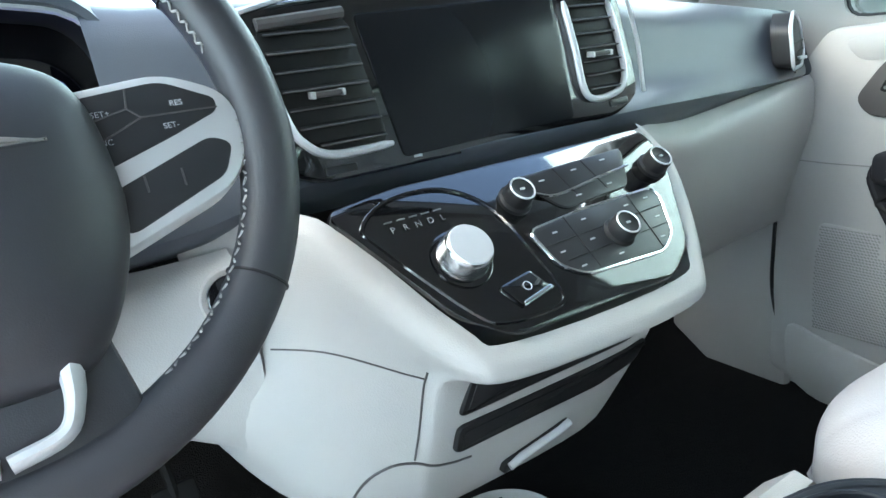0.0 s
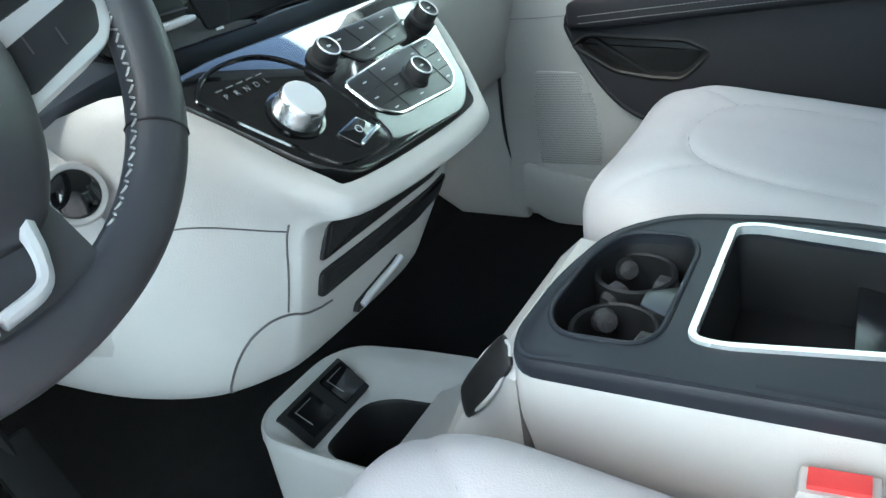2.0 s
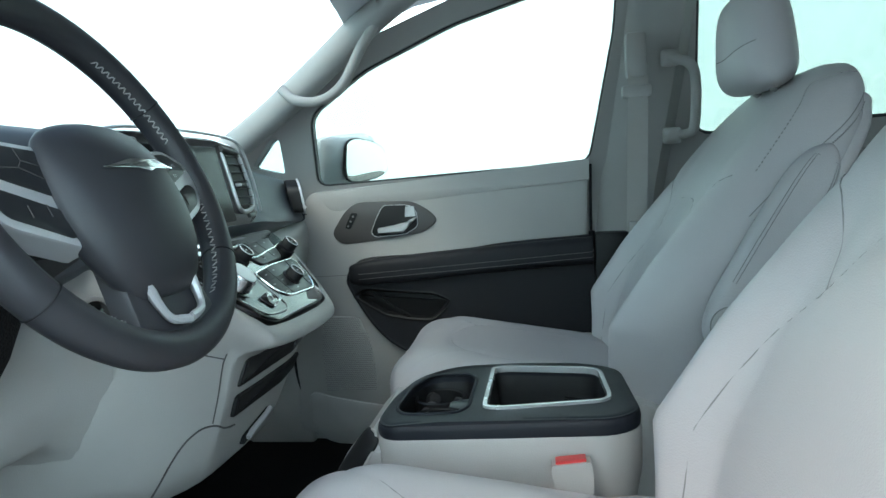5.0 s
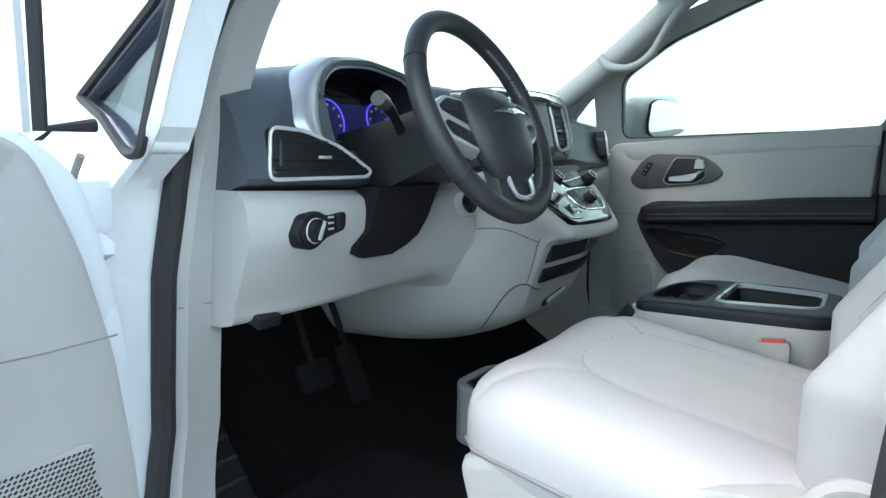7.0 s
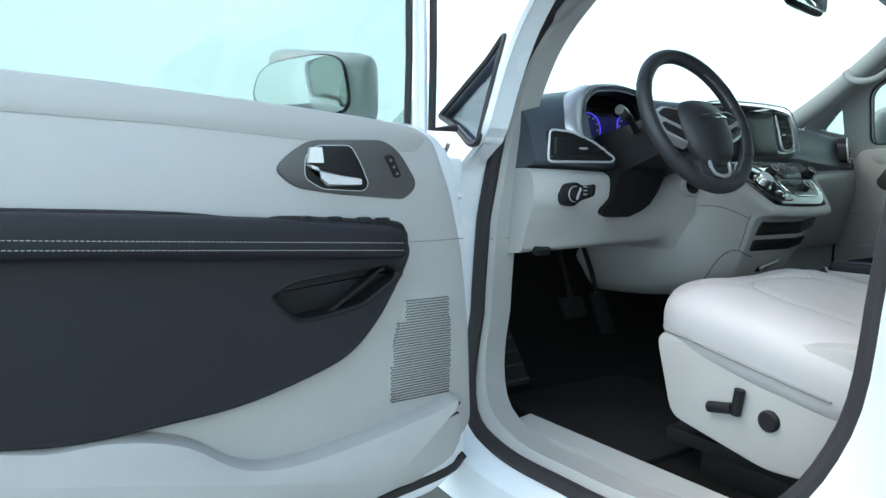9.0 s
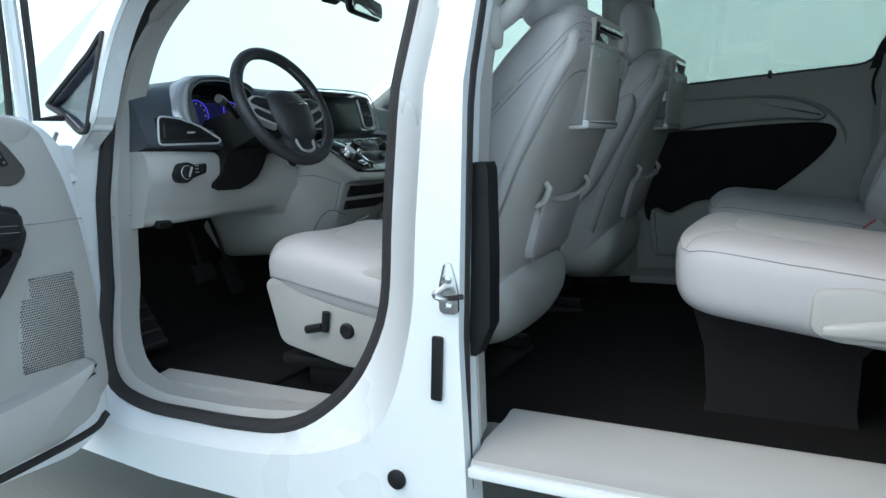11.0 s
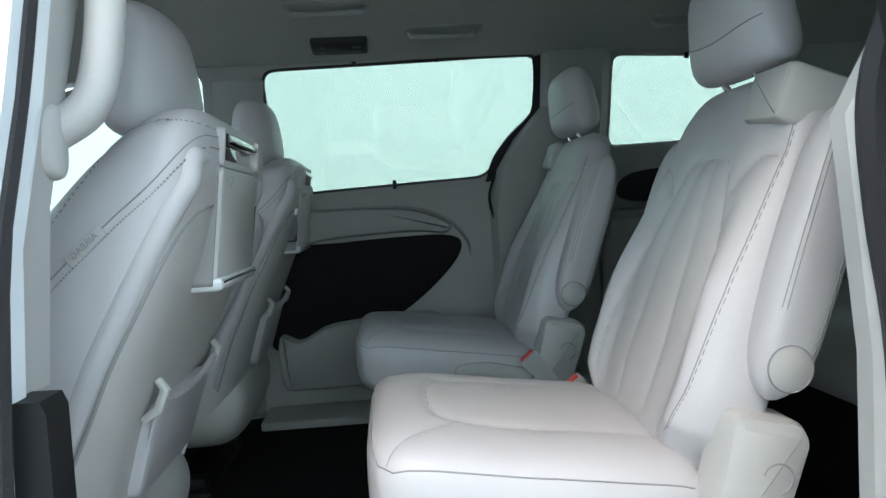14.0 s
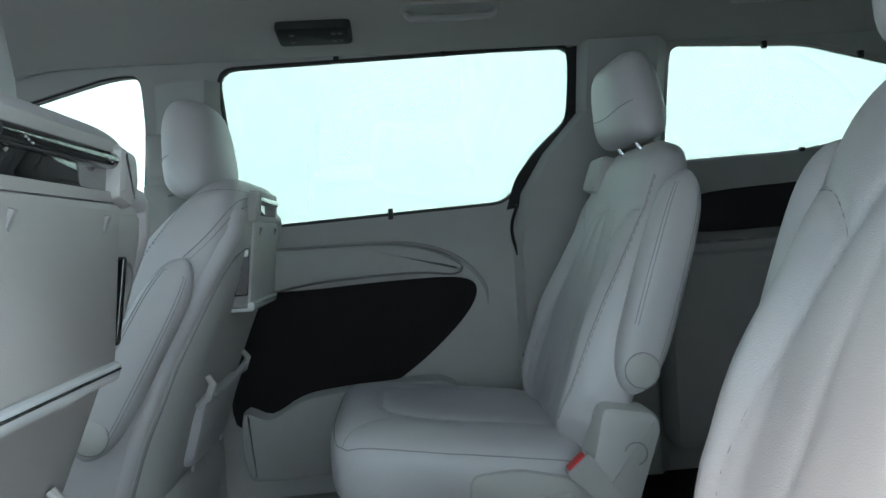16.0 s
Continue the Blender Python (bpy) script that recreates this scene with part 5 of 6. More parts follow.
# sliding door on the far side: dark map insert, groove, bin
d3 = thing("door_3", "far sliding door, closed, greige trim with dark insert", "car door", (.88, -.6, .5), kind="structure")
part("map_insert", pad(spline([(-.24, 1.055), (-.45, 1.075), (-.70, 1.085), (-.84, 1.08), (-.88, 1.045), (-.84, .97), (-.72, .86), (-.60, .79), (-.45, .76), (-.30, .73), (-.20, .72), (-.20, .9)], 4, True), lambda u, v, w: (.905 - w, u, v), .0, .012, .004), INSERT, d3, "dark soft door insert")
part("groove", tube([(.90, y, z) for y, z in spline([(-.25, 1.19), (-.40, 1.192), (-.60, 1.195), (-.74, 1.175), (-.84, 1.13), (-.90, 1.06), (-.91, 1.0)], 5)], [.006] * 26 + [.005, .004, .003, .002, .001], 8), SEAM, d3, "dark moulded groove")
part("armrest_shelf", pad(spline([(-.24, 1.185), (-.40, 1.19), (-.60, 1.19), (-.74, 1.17), (-.84, 1.12), (-.82, 1.09), (-.70, 1.10), (-.45, 1.09), (-.24, 1.07)], 4, True), lambda u, v, w: (.905 - w, u, v), 0, .03, .02), GREIGE, d3, "greige moulded ledge")
part("door_bin", pad(spline([(-.23, .76), (-.30, .745), (-.38, .785), (-.45, .80), (-.60, .81), (-.80, .80), (-.82, .60), (-.60, .585), (-.30, .575), (-.235, .60)], 4, True), lambda u, v, w: (.905 - w, u, v), 0, .07, .02), GREIGE, d3, "greige open storage bin")
part("sill_step", box((.80, -.65, .50), (.20, .95, .03), .01), GREIGE, d3, "greige sill step")
q = thing("quarter_trim", "rear side trim with dark pad and cup recesses", "trim", (.88, -1.6, 1.1), kind="structure")
part("dark_pad", pad(spline([(-1.44, 1.20), (-1.50, 1.265), (-1.75, 1.285), (-2.0, 1.285), (-2.0, 1.18), (-1.70, 1.165), (-1.50, 1.165)], 4, True), lambda u, v, w: (.875 - w, u, v), 0, .012, .004), DARKLEATHER, q, "dark padded insert")
part("ledge", box((.855, -1.72, 1.12), (.09, .62, .03), .012), GREIGE, q, "greige ledge")
part("lower_side", box((.83, -1.85, .85), (.14, .95, .52), .03), GREIGE, q, "greige wheel housing trim")
for y in (-1.49, -1.58, -1.67):
    part("cup_recess", turned([(.032, 0), (.030, .002), (.026, .0025), (0, .0025)], (.835, y, 1.1355), (0, 0, 1), 20), SEAM, q, "round cup recess")

# sliding door on the near side, slid back along the body
d4 = thing("door_4", "near sliding door, slid open along the white body", "car door", (-1.1, -1.6, .4), kind="structure")


def slid(y, z, w):
    return (-(flat_x(z, 1.085) + w), y, z)


S_OUT = rounded([(-1.075, .40), (-1.078, .95), (-1.068, 1.10), (-1.06, 1.235), (-1.10, 1.245), (-2.0, 1.27), (-2.05, 1.0), (-2.02, .40)], .02)
part("outer_skin", plate(S_OUT, [], slid, .025, -.03, (.7, 1.0, 1.16), (-1.2,)), PAINT, d4, "white painted sliding door skin")
part("door_edge", tube([slid(y - .05, z, -.05) for y, z in spline([(-1.085, .42), (-1.09, .95), (-1.08, 1.10), (-1.075, 1.22)], 6)], .02, 8), PAINT, d4)
part("dark_glass", plate(rounded([(-1.075, 1.262), (-2.0, 1.285), (-1.95, 1.64), (-1.15, 1.64), (-1.10, 1.55)], .02), [], slid, .015, -.01, (1.4, 1.5)), GLASS_DARK, d4, "dark privacy glass")
part("glass_frame", plate(rounded([(-1.06, 1.25), (-2.0, 1.275), (-1.95, 1.66), (-1.12, 1.66), (-1.07, 1.50)], .02), [rounded([(-1.13, 1.29), (-1.92, 1.31), (-1.90, 1.61), (-1.17, 1.61)], .03)], slid, .005, -.06, (1.4, 1.5)), BLACK, d4, "black window frame")
part("inner_trim", plate([(-1.17, .45), (-1.17, 1.2), (-2.0, 1.22), (-2.0, .45)], [], slid, -.095, -.12, (.8, 1.16)), GREIGE, d4, "greige inner trim")
part("edge_strip", box((-1.01, -1.15, .85), (.02, .02, .35), .006), BLACK, d4, "black latch strip on the door edge")
part("handle_recess", pad(rounded([(-1.11, 1.03), (-1.11, 1.115), (-1.32, 1.12), (-1.32, 1.035)], .03), lambda u, v, w: slid(u, v, w), .018, .026, .006), PAINT, d4, "white door handle")


# ---- centre console ----
con = thing("centre_console", "cream floor console with dark top, cup holders and tray", "console", (0, .2, .43))
TOP = rounded([(-.137, .372), (-.10, .392), (.0, .390), (.095, .366), (.142, .30), (.154, .2), (.146, .10), (.105, .042), (-.095, .036), (-.129, .07)], .032)
CUP = rounded([(-.102, .350), (-.065, .374), (.045, .368), (.092, .345), (.092, .280), (.064, .266), (-.078, .268), (-.102, .282)], .03)
TRAY = rounded([(-.083, .245), (.118, .243), (.124, .22), (.102, .074), (-.060, .070), (-.086, .22)], .028, 6)


def con_top(u, v, w):
    return (u, v, .85 + w - max(0, v - .3) ** 2 * 1.2)


part("top_panel", plate(TOP, [CUP, TRAY], con_top, 0.0, -.03, (.1, .2, .3)), CONSOLE, con, "dark grey console top")
part("top_edge", grid([[con_top(a, b, w) for a, b in shrink(TOP, d)] for d, w in ((.012, .0012), (.006, .0012), (.0015, -.001), (-.002, -.005), (-.003, -.010), (-.002, -.022), (.004, -.025))], closed_v=True), CONSOLE, con)
part("cup_rim", tube([con_top(u, v, .0) for u, v in CUP], .0028, 8, True), CONSOLE, con)
for nm, loop, dep in (("cup_well", CUP, .075), ("tray_well", TRAY, .09)):
    part(nm, grid([[con_top(a, b, w) for a, b in shrink(loop, d)] for d, w in ((-.002, -.004), (.004, -.03), (.010, -dep))] , closed_v=True), BLACK, con)
    part(nm + "_floor", pad(shrink(loop, .004), con_top, -dep - .004, -dep, .001), BLACK, con)
for x, y in ((-.048, .318), (.05, .325)):
    c = part("cup_ring", turned([(.041, 0), (.041, .05), (.038, .052), (.036, .05), (.034, .003), (0, .002)], (x, y, .775), (0, 0, 1), 28), BLACK, con, "round black cup holder")
    for a in (.6, 2.7, 4.6):
        part("gripper", turned([(.010, -.012), (.013, 0), (.010, .012), (0, .014)], (x + .032 * math.cos(a), y + .032 * math.sin(a), .812), (-math.cos(a), -math.sin(a), .4), 12), RUBBER, c)
part("cup_bridge", pad(rounded([(-.012, .305), (.012, .305), (.032, .268), (-.032, .268)], .005), con_top, -.032, -.020, .003), BUTTON, con)
part("tray_rim", frame_ring(shrink(TRAY, -.003), con_top, .0060, -.006, .0040), TRAY_SILVER, con, "silver tray surround")
part("tray_door", box((.02, .105, .80), (.17, .05, .006), .002, (8, 0, 0)), SCREEN, con, "dark sliding tray lid")
part("tray_tab", box((-.045, .095, .815), (.012, .022, .012), .003), SATIN, con)
sides = [(TOP, .830, .004), (TOP, .8265, -.002), (TOP, .821, -.004), (TOP, .77, -.003), (TOP, .70, .010), (TOP, .60, .020), (TOP, .46, .02)]
part("body", grid([[(a, b, z) for a, b in shrink(o, d)] for o, z, d in sides], closed_v=True), CREAM, con, "cream console sides")
# front ramp with slot, low bin ahead
part("nose", loft([[(x, y, z) for x, z in ((-.118 + k, .44), (-.121 + k, zt - .02), (-.105 + k, zt), (.11 - k, zt), (.13 - k, zt - .02), (.128 - k, .44))] for y, zt, k in ((.386, .822, 0), (.402, .826, .002), (.428, .800, .004), (.462, .745, .008), (.50, .665, .010), (.545, .605, .012), (.60, .572, .015), (.625, .560, .02))]), CREAM, con, "cream console nose")
NN = Vector((-.62, .60, .50)).normalized()
ND = (Vector((0, .5, -.86)) - NN * NN.dot(Vector((0, .5, -.86)))).normalized()
NE, NC = NN.cross(ND), Vector((-.108, .424, .788))
sl = part("nose_slot", pillow(lambda s, t, h: NC + NE * s * .020 + ND * t * .046 + NN * .008 * h, 3, 2.2, 14, 14), BLACK, con, "dark slot in the console nose")
part("slot_rim", tube([NC + NE * .022 * math.cos(a) + ND * .048 * math.sin(a) + NN * .000 for a in np.linspace(0, 2 * math.pi, 33)[:-1]], .0022, 8, True), CREAM, sl)
BIN = rounded([(-.088, .58), (-.092, .72), (-.090, .805), (-.05, .842), (.09, .838), (.135, .80), (.152, .70), (.163, .58)], .03)
POCKET = rounded([(-.060, .60), (-.064, .70), (-.050, .738), (.048, .738), (.074, .70), (.083, .60)], .022)


def tub(u, v, w):
    """The dished top of the low bin: high at its rim, lower round the pocket."""
    low = ease((.815 - v) / .075) * (1 - ease((u - .07) / .06)) * (1 - ease((-.062 - u) / .025))
    return (u, v, .574 + w - .032 * low)


part("bin_top", plate(BIN, [POCKET], tub, 0.0, -.012, (.62, .66, .70, .74, .76, .775, .79, .805, .82), (-.085, -.075, -.062, .07, .085, .10, .115, .13)), CREAM, con, "cream dished top of the low bin")
part("low_bin", grid([[(a, b, z) for a, b in shrink(BIN, d)] for d, z in ((-.004, .435), (-.002, .545), (-.003, .562), (-.002, .571), (.002, .5755), (.006, .574))], closed_v=True), CREAM, con, "cream low storage bin")
part("pocket_well", grid([[tub(a, b, w) for a, b in shrink(POCKET, d)] for d, w in ((-.003, .0), (.0, -.001), (.003, -.006), (.008, -.075))], closed_v=True), BLACK, con, "black storage pocket")
part("bin_floor", pad(shrink(POCKET, .004), lambda u, v, w: (u, v, .464 + w), 0, .006, .002), BLACK, con)


def ramp(u, v, w):
    """The sloping front shelf of the bin."""
    p = Vector(tub(min(.05, max(-.05, u)), .742 + v * .075, 0))
    return Vector((u, p.y, p.z)) + Vector((0, -.40, .917)) * w


sp = part("socket_panel", plate(rounded([(-.058, .08), (-.056, .92), (.092, .92), (.080, .08)], .02), [], ramp, .004, -.004, (.2, .4, .6, .8)), BLACK, con, "black panel with two sockets")
for x in (-.018, .056):
    part("socket", plate(rounded([(x - .026, .20), (x - .024, .80), (x + .028, .80), (x + .024, .20)], .008), [], ramp, .008, .002, (.4, .6)), PIANO, sp)
    part("socket_rim", tube([ramp(x + .018, .70, .0085), ramp(x - .016, .70, .0085), ramp(x - .014, .36, .0085)], .0009, 5), PRINT_DIM, sp)


# ---- seats ----
def rec(base, deg):
    a = radians(deg)
    d, n = Vector((0, -math.sin(a), math.cos(a))), Vector((0, math.cos(a), math.sin(a)))
    return lambda x, along, out: Vector((x, base[0], base[1])) + d * along + n * out


def grooves(lines, sx, ty, depth=.006):
    """How far the cover is drawn in at a place (s, t) by the seams that run along the lines."""
    pts = np.concatenate([np.array(l, float) * (sx, ty) for l in lines])

    def at(s, t):
        d = math.sqrt(((pts - (s * sx, t * ty)) ** 2).sum(1).min())
        return depth * (.5 * math.exp(-(d / .006) ** 2) + .5 * math.exp(-(d / .022) ** 2))
    return at


def crumple(x, y, z, amount=.0016):
    """Slight unevenness of the padding under the leather."""
    return amount * (noise.noise(Vector((x * 9, y * 9, z * 9))) + .5 * noise.noise(Vector((x * 22, y * 22, z * 22 + 5))))


def ramp_up(v):
    v = min(1, max(0, v))
    return v * v * (3 - 2 * v)


def side_arm(seat, side, cx, pivot, top, name="armrest", wd=.040, th=.032):
    """An armrest folded up beside the back, with its pivot cap and stitched edge."""
    y0, z0 = pivot
    y1, z1 = top
    dx, L = side, math.hypot(y1 - y0, z1 - z0)
    ey, ez = (y1 - y0) / L, (z1 - z0) / L

    def fx(s, t, h):
        a = (t + 1) / 2 * (L + .085) - .045
        wr = wd * max(.02, 1 - abs(t) ** 5) ** .5 * (1 - .10 * max(0, t))
        return (cx + h * th * dx, y0 + ey * a - ez * s * wr, z0 + ez * a + ey * s * wr)

    ar = part(name, pillow(fx, 4.0, 2.2, 18, 30), LEATHER, seat, "padded armrest, folded up")
    for k in (.60, .72):
        part("arm_stitch", tube(on_pillow(fx, [(g * k, u) for g in (1,) for u in np.linspace(-.86, .86, 30)] + [(-k, u) for u in np.linspace(.86, -.4, 24)], .012, 4.0, 2.2), .0007, 5), SEAM, ar)
    part("pivot_cap", turned([(.030, 0), (.030, .003), (.027, .005), (0, .006)], (cx + (th - .006) * dx, y0 + ey * .005, z0 + ez * .005), (dx, 0, 0), 28), CREAM, ar)
    part("cap_groove", tube([(cx + (th - .003) * dx, y0 + ey * .005 + .031 * math.cos(a), z0 + ez * .005 + .031 * math.sin(a)) for a in np.linspace(0, 2 * math.pi, 25)[:-1]], .0012, 5, True), SEAM, ar)


def headrest(seat, c, lean, size, foot):
    a = radians(lean)

    def fx(s, t, h):
        w = size[0] * (1 - .10 * t)
        y = h * size[2] * (1 - .12 * t) - .012 * (1 - s * s) * (h < 0)
        z = t * size[1]
        return (s * w, c[0] + y * math.cos(a) - z * math.sin(a), c[1] + z * math.cos(a) + y * math.sin(a))

    hr = part("headrest", pillow(fx, 3.6, 2.3, 20, 20), LEATHER, seat, "light leather headrest")
    part("seam", tube(on_pillow(fx, [(s, -.30 + .18 * s * s) for s in np.linspace(-.95, .95, 32)], .008, 3.6, 2.3), .0010, 5), SEAM, hr)
    for s in (-.055, .055):
        part("headrest_post", tube([(s, c[0] + .01, c[1] - size[1] * .8), (s, *foot)], .006, 8), STEEL, seat, "steel headrest post")


def buckle(x, y, z, lean=(0, 0), group="seat belt buckles"):
    b = thing("belt_buckle", "cream seat belt buckle with a red button", "buckle", (x, y, z - .11), group)
    up = Vector((lean[0], lean[1], 1)).normalized()
    p = Vector((x, y, z))
    sd = Vector((0, 1, 0)) - up * up.y
    sd.normalize()
    nn = up.cross(sd)
    part("casing", loft([[p + up * h + sd * a * w + nn * b2 * .013 for a, b2 in ((-1, -1), (1, -1), (1, 1), (-1, 1))] for h, w in ((-.12, .016), (-.07, .020), (-.005, .026), (0.002, .024))]), CREAM, b)
    part("release", loft([[p + up * h + sd * a * .019 + nn * b2 * .0095 for a, b2 in ((-1, -1), (1, -1), (1, 1), (-1, 1))] for h in (-.004, .006)]), RED, b, "red release button")
    part("stem", tube([p - up * .11, p - up * .2], .011, 8), BLACK, b)


ZB = (.10, .265, .405, .515, .635, .735, .805, .848)


def front_seat(name, label, side):
    """side: 1 where the inboard edge lies to +x."""
    s0 = thing(name, label, "car seat", (0, 0, 0), "front seats")
    HW = .272
    ARCH = spline([(-.50, -.82), (-.52, .0), (-.44, .40), (-.18, .56), (.18, .56), (.44, .40), (.52, .0), (.50, -.82)], 16)
    DIAG = [spline([(.44 * g, .40), (.62 * g, .60), (.80 * g, .80), (.9 * g, .9)], 10) for g in (1, -1)]
    cg = grooves([ARCH, *DIAG], HW, .252, .005)

    def cf(s, t, h):
        w = HW * (1 - .04 * (t > 0) * t)
        crown = .014 * (1 - s * s) if h > 0 else 0
        x, y, z = s * w, .192 + t * .252, .238 + .045 * t - .030 * max(0, t - .6) + h * (.075 if h > 0 else .09) + crown + (.034 * abs(s) ** 3 * (1 - abs(s)) * 4 if h > 0 else 0)
        return (x, y, z - (cg(s, t) * min(1, h * 2) - crumple(x, y, z) if h > 0 else 0))

    cu = part("cushion", pillow(cf, 5.2, 2.7, 84, 84, 1.5), LEATHER, s0, "light leather seat cushion")
    for line in [ARCH, *DIAG]:
        part("seam", tube(on_pillow(cf, line, .002), .0009, 6), SEAM, cu)
    rim = [Vector(cf(*corner(s, t), -.05)) + Vector((.001 * s, .001 * t, -.012)) for s, t in [(-1, u) for u in np.linspace(-.6, .93, 12)] + [(u, 1) for u in np.linspace(-.93, .93, 12)] + [(1, u) for u in np.linspace(.93, -.6, 12)]]
    part("welt", tube(rim, .0035, 6), SEAM, cu, "welt round the cushion")
    # the back: centre line, bolster edge, rear and half-width by height
    PC = (.04, .005, -.035, -.090, -.162, -.232, -.290, -.325)
    PB = (.03, .030, .030, -.048, -.152, -.232, -.290, -.325)
    PR = (-.18, -.235, -.278, -.322, -.374, -.406, -.420, -.424)
    PW = (.215, .240, .266, .272, .266, .258, .250, .240)
    TOP = spline([(-.62, -.90), (-.64, -.35), (-.58, .05), (-.42, .22), (-.30, .34), (-.18, .385), (.18, .385), (.30, .34), (.42, .22), (.58, .05), (.64, -.35), (.62, -.90)], 14)
    YOKE = [spline([(.42 * g, .22), (.52 * g, .33), (.68 * g, .45), (.86 * g, .52)], 10) for g in (1, -1)]
    bg = grooves([TOP, *YOKE], .235, .374, .006)

    def zt(t):
        return .10 + (t + 1) / 2 * .748

    def bf(s, t, h):
        z = zt(t)
        yc, yb, yr, w = (float(np.interp(z, ZB, c)) for c in (PC, PB, PR, PW))
        ym = yr + .45 * (yc - yr)
        if h < 0:
            return Vector((s * w, ym - h * (yr - ym), z))
        yf = yc + (yb - yc + .010) * ramp_up((abs(s) - .50) / .28) * ramp_up((1.0 - t) * 2) - bg(s, t) + crumple(s * w, yc, z)
        return Vector((s * w, ym + h * (yf - ym), z))

    P, Q = 7.0, 3.0

    def side_pt(g, y, z, off=.001):
        """A place on the side of the back."""
        tz, yr, yc = (z - .10) / .748 * 2 - 1, float(np.interp(z, ZB, PR)), float(np.interp(z, ZB, PC))
        fore = 1 if y > yr + .45 * (yc - yr) else -1

        def at(s):
            t = max(-.999, min(.999, tz / (1 - .09 * s ** 7)))
            h = max(0, 1 - s ** P) ** (1 / Q) * max(0, 1 - abs(t) ** P) ** (1 / Q)
            return bf(g * s * (1 - .09 * abs(t) ** 7), tz, h * fore)

        lo, hi = .3, 1.0
        for _ in range(16):
            mid = (lo + hi) / 2
            lo, hi = (mid, hi) if (at(mid).y - y) * fore > 0 else (lo, mid)
        v = at(lo)
        return Vector((v.x + g * off, y, z))

    bk = part("backrest", pillow(bf, P, Q, 80, 92, 1.6), LEATHER, s0, "light leather backrest")
    for line in [TOP, *YOKE]:
        part("seam", tube(on_pillow(bf, line, .002, P, Q), .0009, 6), SEAM, bk)
    RUN = [(-.424, .812), (-.370, .741), (-.316, .692), (-.255, .636), (-.205, .586)]
    EDGE = [(-.412, .760), (-.400, .735), (-.370, .680), (-.331, .606), (-.291, .530), (-.257, .456), (-.224, .385), (-.18, .27)]
    for sg in (1, -1):
        line = spline(RUN, 16)
        for i in range(0, len(line) - 1):
            a, b = line[i], line[i] * .45 + line[i + 1] * .55
            part("stitch", tube([side_pt(sg, *a, .0006), side_pt(sg, *b, .0006)], .0014, 4), SEAM, bk)
        part("seam", tube([side_pt(sg, y + .006, z + .008, .0002) for y, z in line], .0010, 5), SEAM, bk)
        line = spline([(-.432, .800), (-.412, .818), (-.375, .822), (-.342, .817), (-.314, .804), (-.288, .768), (-.250, .716), (-.212, .664)], 8)
        for i in range(0, len(line) - 1):
            a, b = line[i], line[i] * .5 + line[i + 1] * .5
            part("stitch", tube([side_pt(sg, *a, .0005), side_pt(sg, *b, .0005)], .0011, 4), SEAM, bk)
        roll = [side_pt(sg, y + .010, z + .008, -.013) for y, z in spline(EDGE[1:], 8)]
        roll = [(sg * .125, -.400, .778), (sg * .150, -.399, .778), side_pt(sg, -.397, .775, -.016), side_pt(sg, -.392, .760, -.016)] + roll
        roll = spline([tuple(v) for v in roll[:4] + roll[4::3]], 5)
        part("rolled_edge", tube(roll, [.018 * ramp_up(.35 + i / 26) for i in range(len(roll))], 12), LEATHER, bk, "leather rolled over the edge of the board")
        part("seam", tube([side_pt(sg, y - .006, z - .006, .0045) for y, z in spline(EDGE, 8)], .0035, 6), SEAM, bk)
    headrest(s0, (-.285, .917), -3, (.116, .098, .055), (-.345, .80))

    # hard shell behind, wrapped from side edge to side edge
    def shell_row(z, lift):
        yb = float(np.interp(z, [e[1] for e in EDGE[::-1]], [e[0] for e in EDGE[::-1]]))
        yc, yr, t = float(np.interp(z, ZB, PC)), float(np.interp(z, ZB, PR)), (z - .10) / .748 * 2 - 1
        ym, top = yr + .45 * (yc - yr), max(.05, 1 - abs(t) ** P) ** (1 / Q)
        k0 = min(.92, (ym - yb) / (ym - yr) / top)
        half = []
        for k in [*np.linspace(k0, .95, 7), .965, .98]:
            v = side_pt(1, ym - top * (ym - yr) * k, z, lift)
            half.append(Vector((v.x, v.y - lift * max(0, k) ** 6, z)))
        half += [Vector((half[8].x * q, half[8].y - .004 * (1 - q), z)) for q in (.66, .33, 0)]
        return half + [Vector((-v.x, v.y, v.z)) for v in half[-2::-1]]

    bb = part("back_board", grid([shell_row(.27, -.004)] + [shell_row(z, .003) for z in np.linspace(.28, .755, 22)] + [shell_row(.765, -.004)]), CREAM, s0, "cream hard back board")

    def rear(u, v, w):
        yr = float(np.interp(v, ZB, PR))
        return (u, yr - .009 - w, v)

    def flapmap(u, v, w):
        return (u, -.388 - (v - .605) * .12 - w, v)

    part("flap_gap", pad(rounded([(-.131, .600), (-.124, .771), (.124, .771), (.131, .600)], .010), flapmap, -.03, .0030, .001), SEAM, bb)
    fl = part("tray_flap", pad(rounded([(-.128, .606), (-.121, .768), (.121, .768), (.128, .606)], .010), flapmap, -.03, .010, .008, -.003), CREAM, bb, "folding flap on the seat back")
    part("flap_lip", pad(rounded([(-.122, .592), (-.128, .612), (.128, .612), (.122, .592)], .008), flapmap, -.03, .017, .008), LIP_GLOSS, fl, "shiny flap lip")
    part("slot_housing", frame_ring(rounded([(-.112, .768), (-.112, .826), (.112, .826), (.112, .768)], .012), flapmap, .010, -.05, .006), CREAM, bb, "cream housing at the top of the back")
    sl = part("flap_slot", pad(rounded([(-.104, .772), (-.104, .822), (.104, .822), (.104, .772)], .006), flapmap, -.04, .001, .002), PIANO, bb, "glossy black slot")
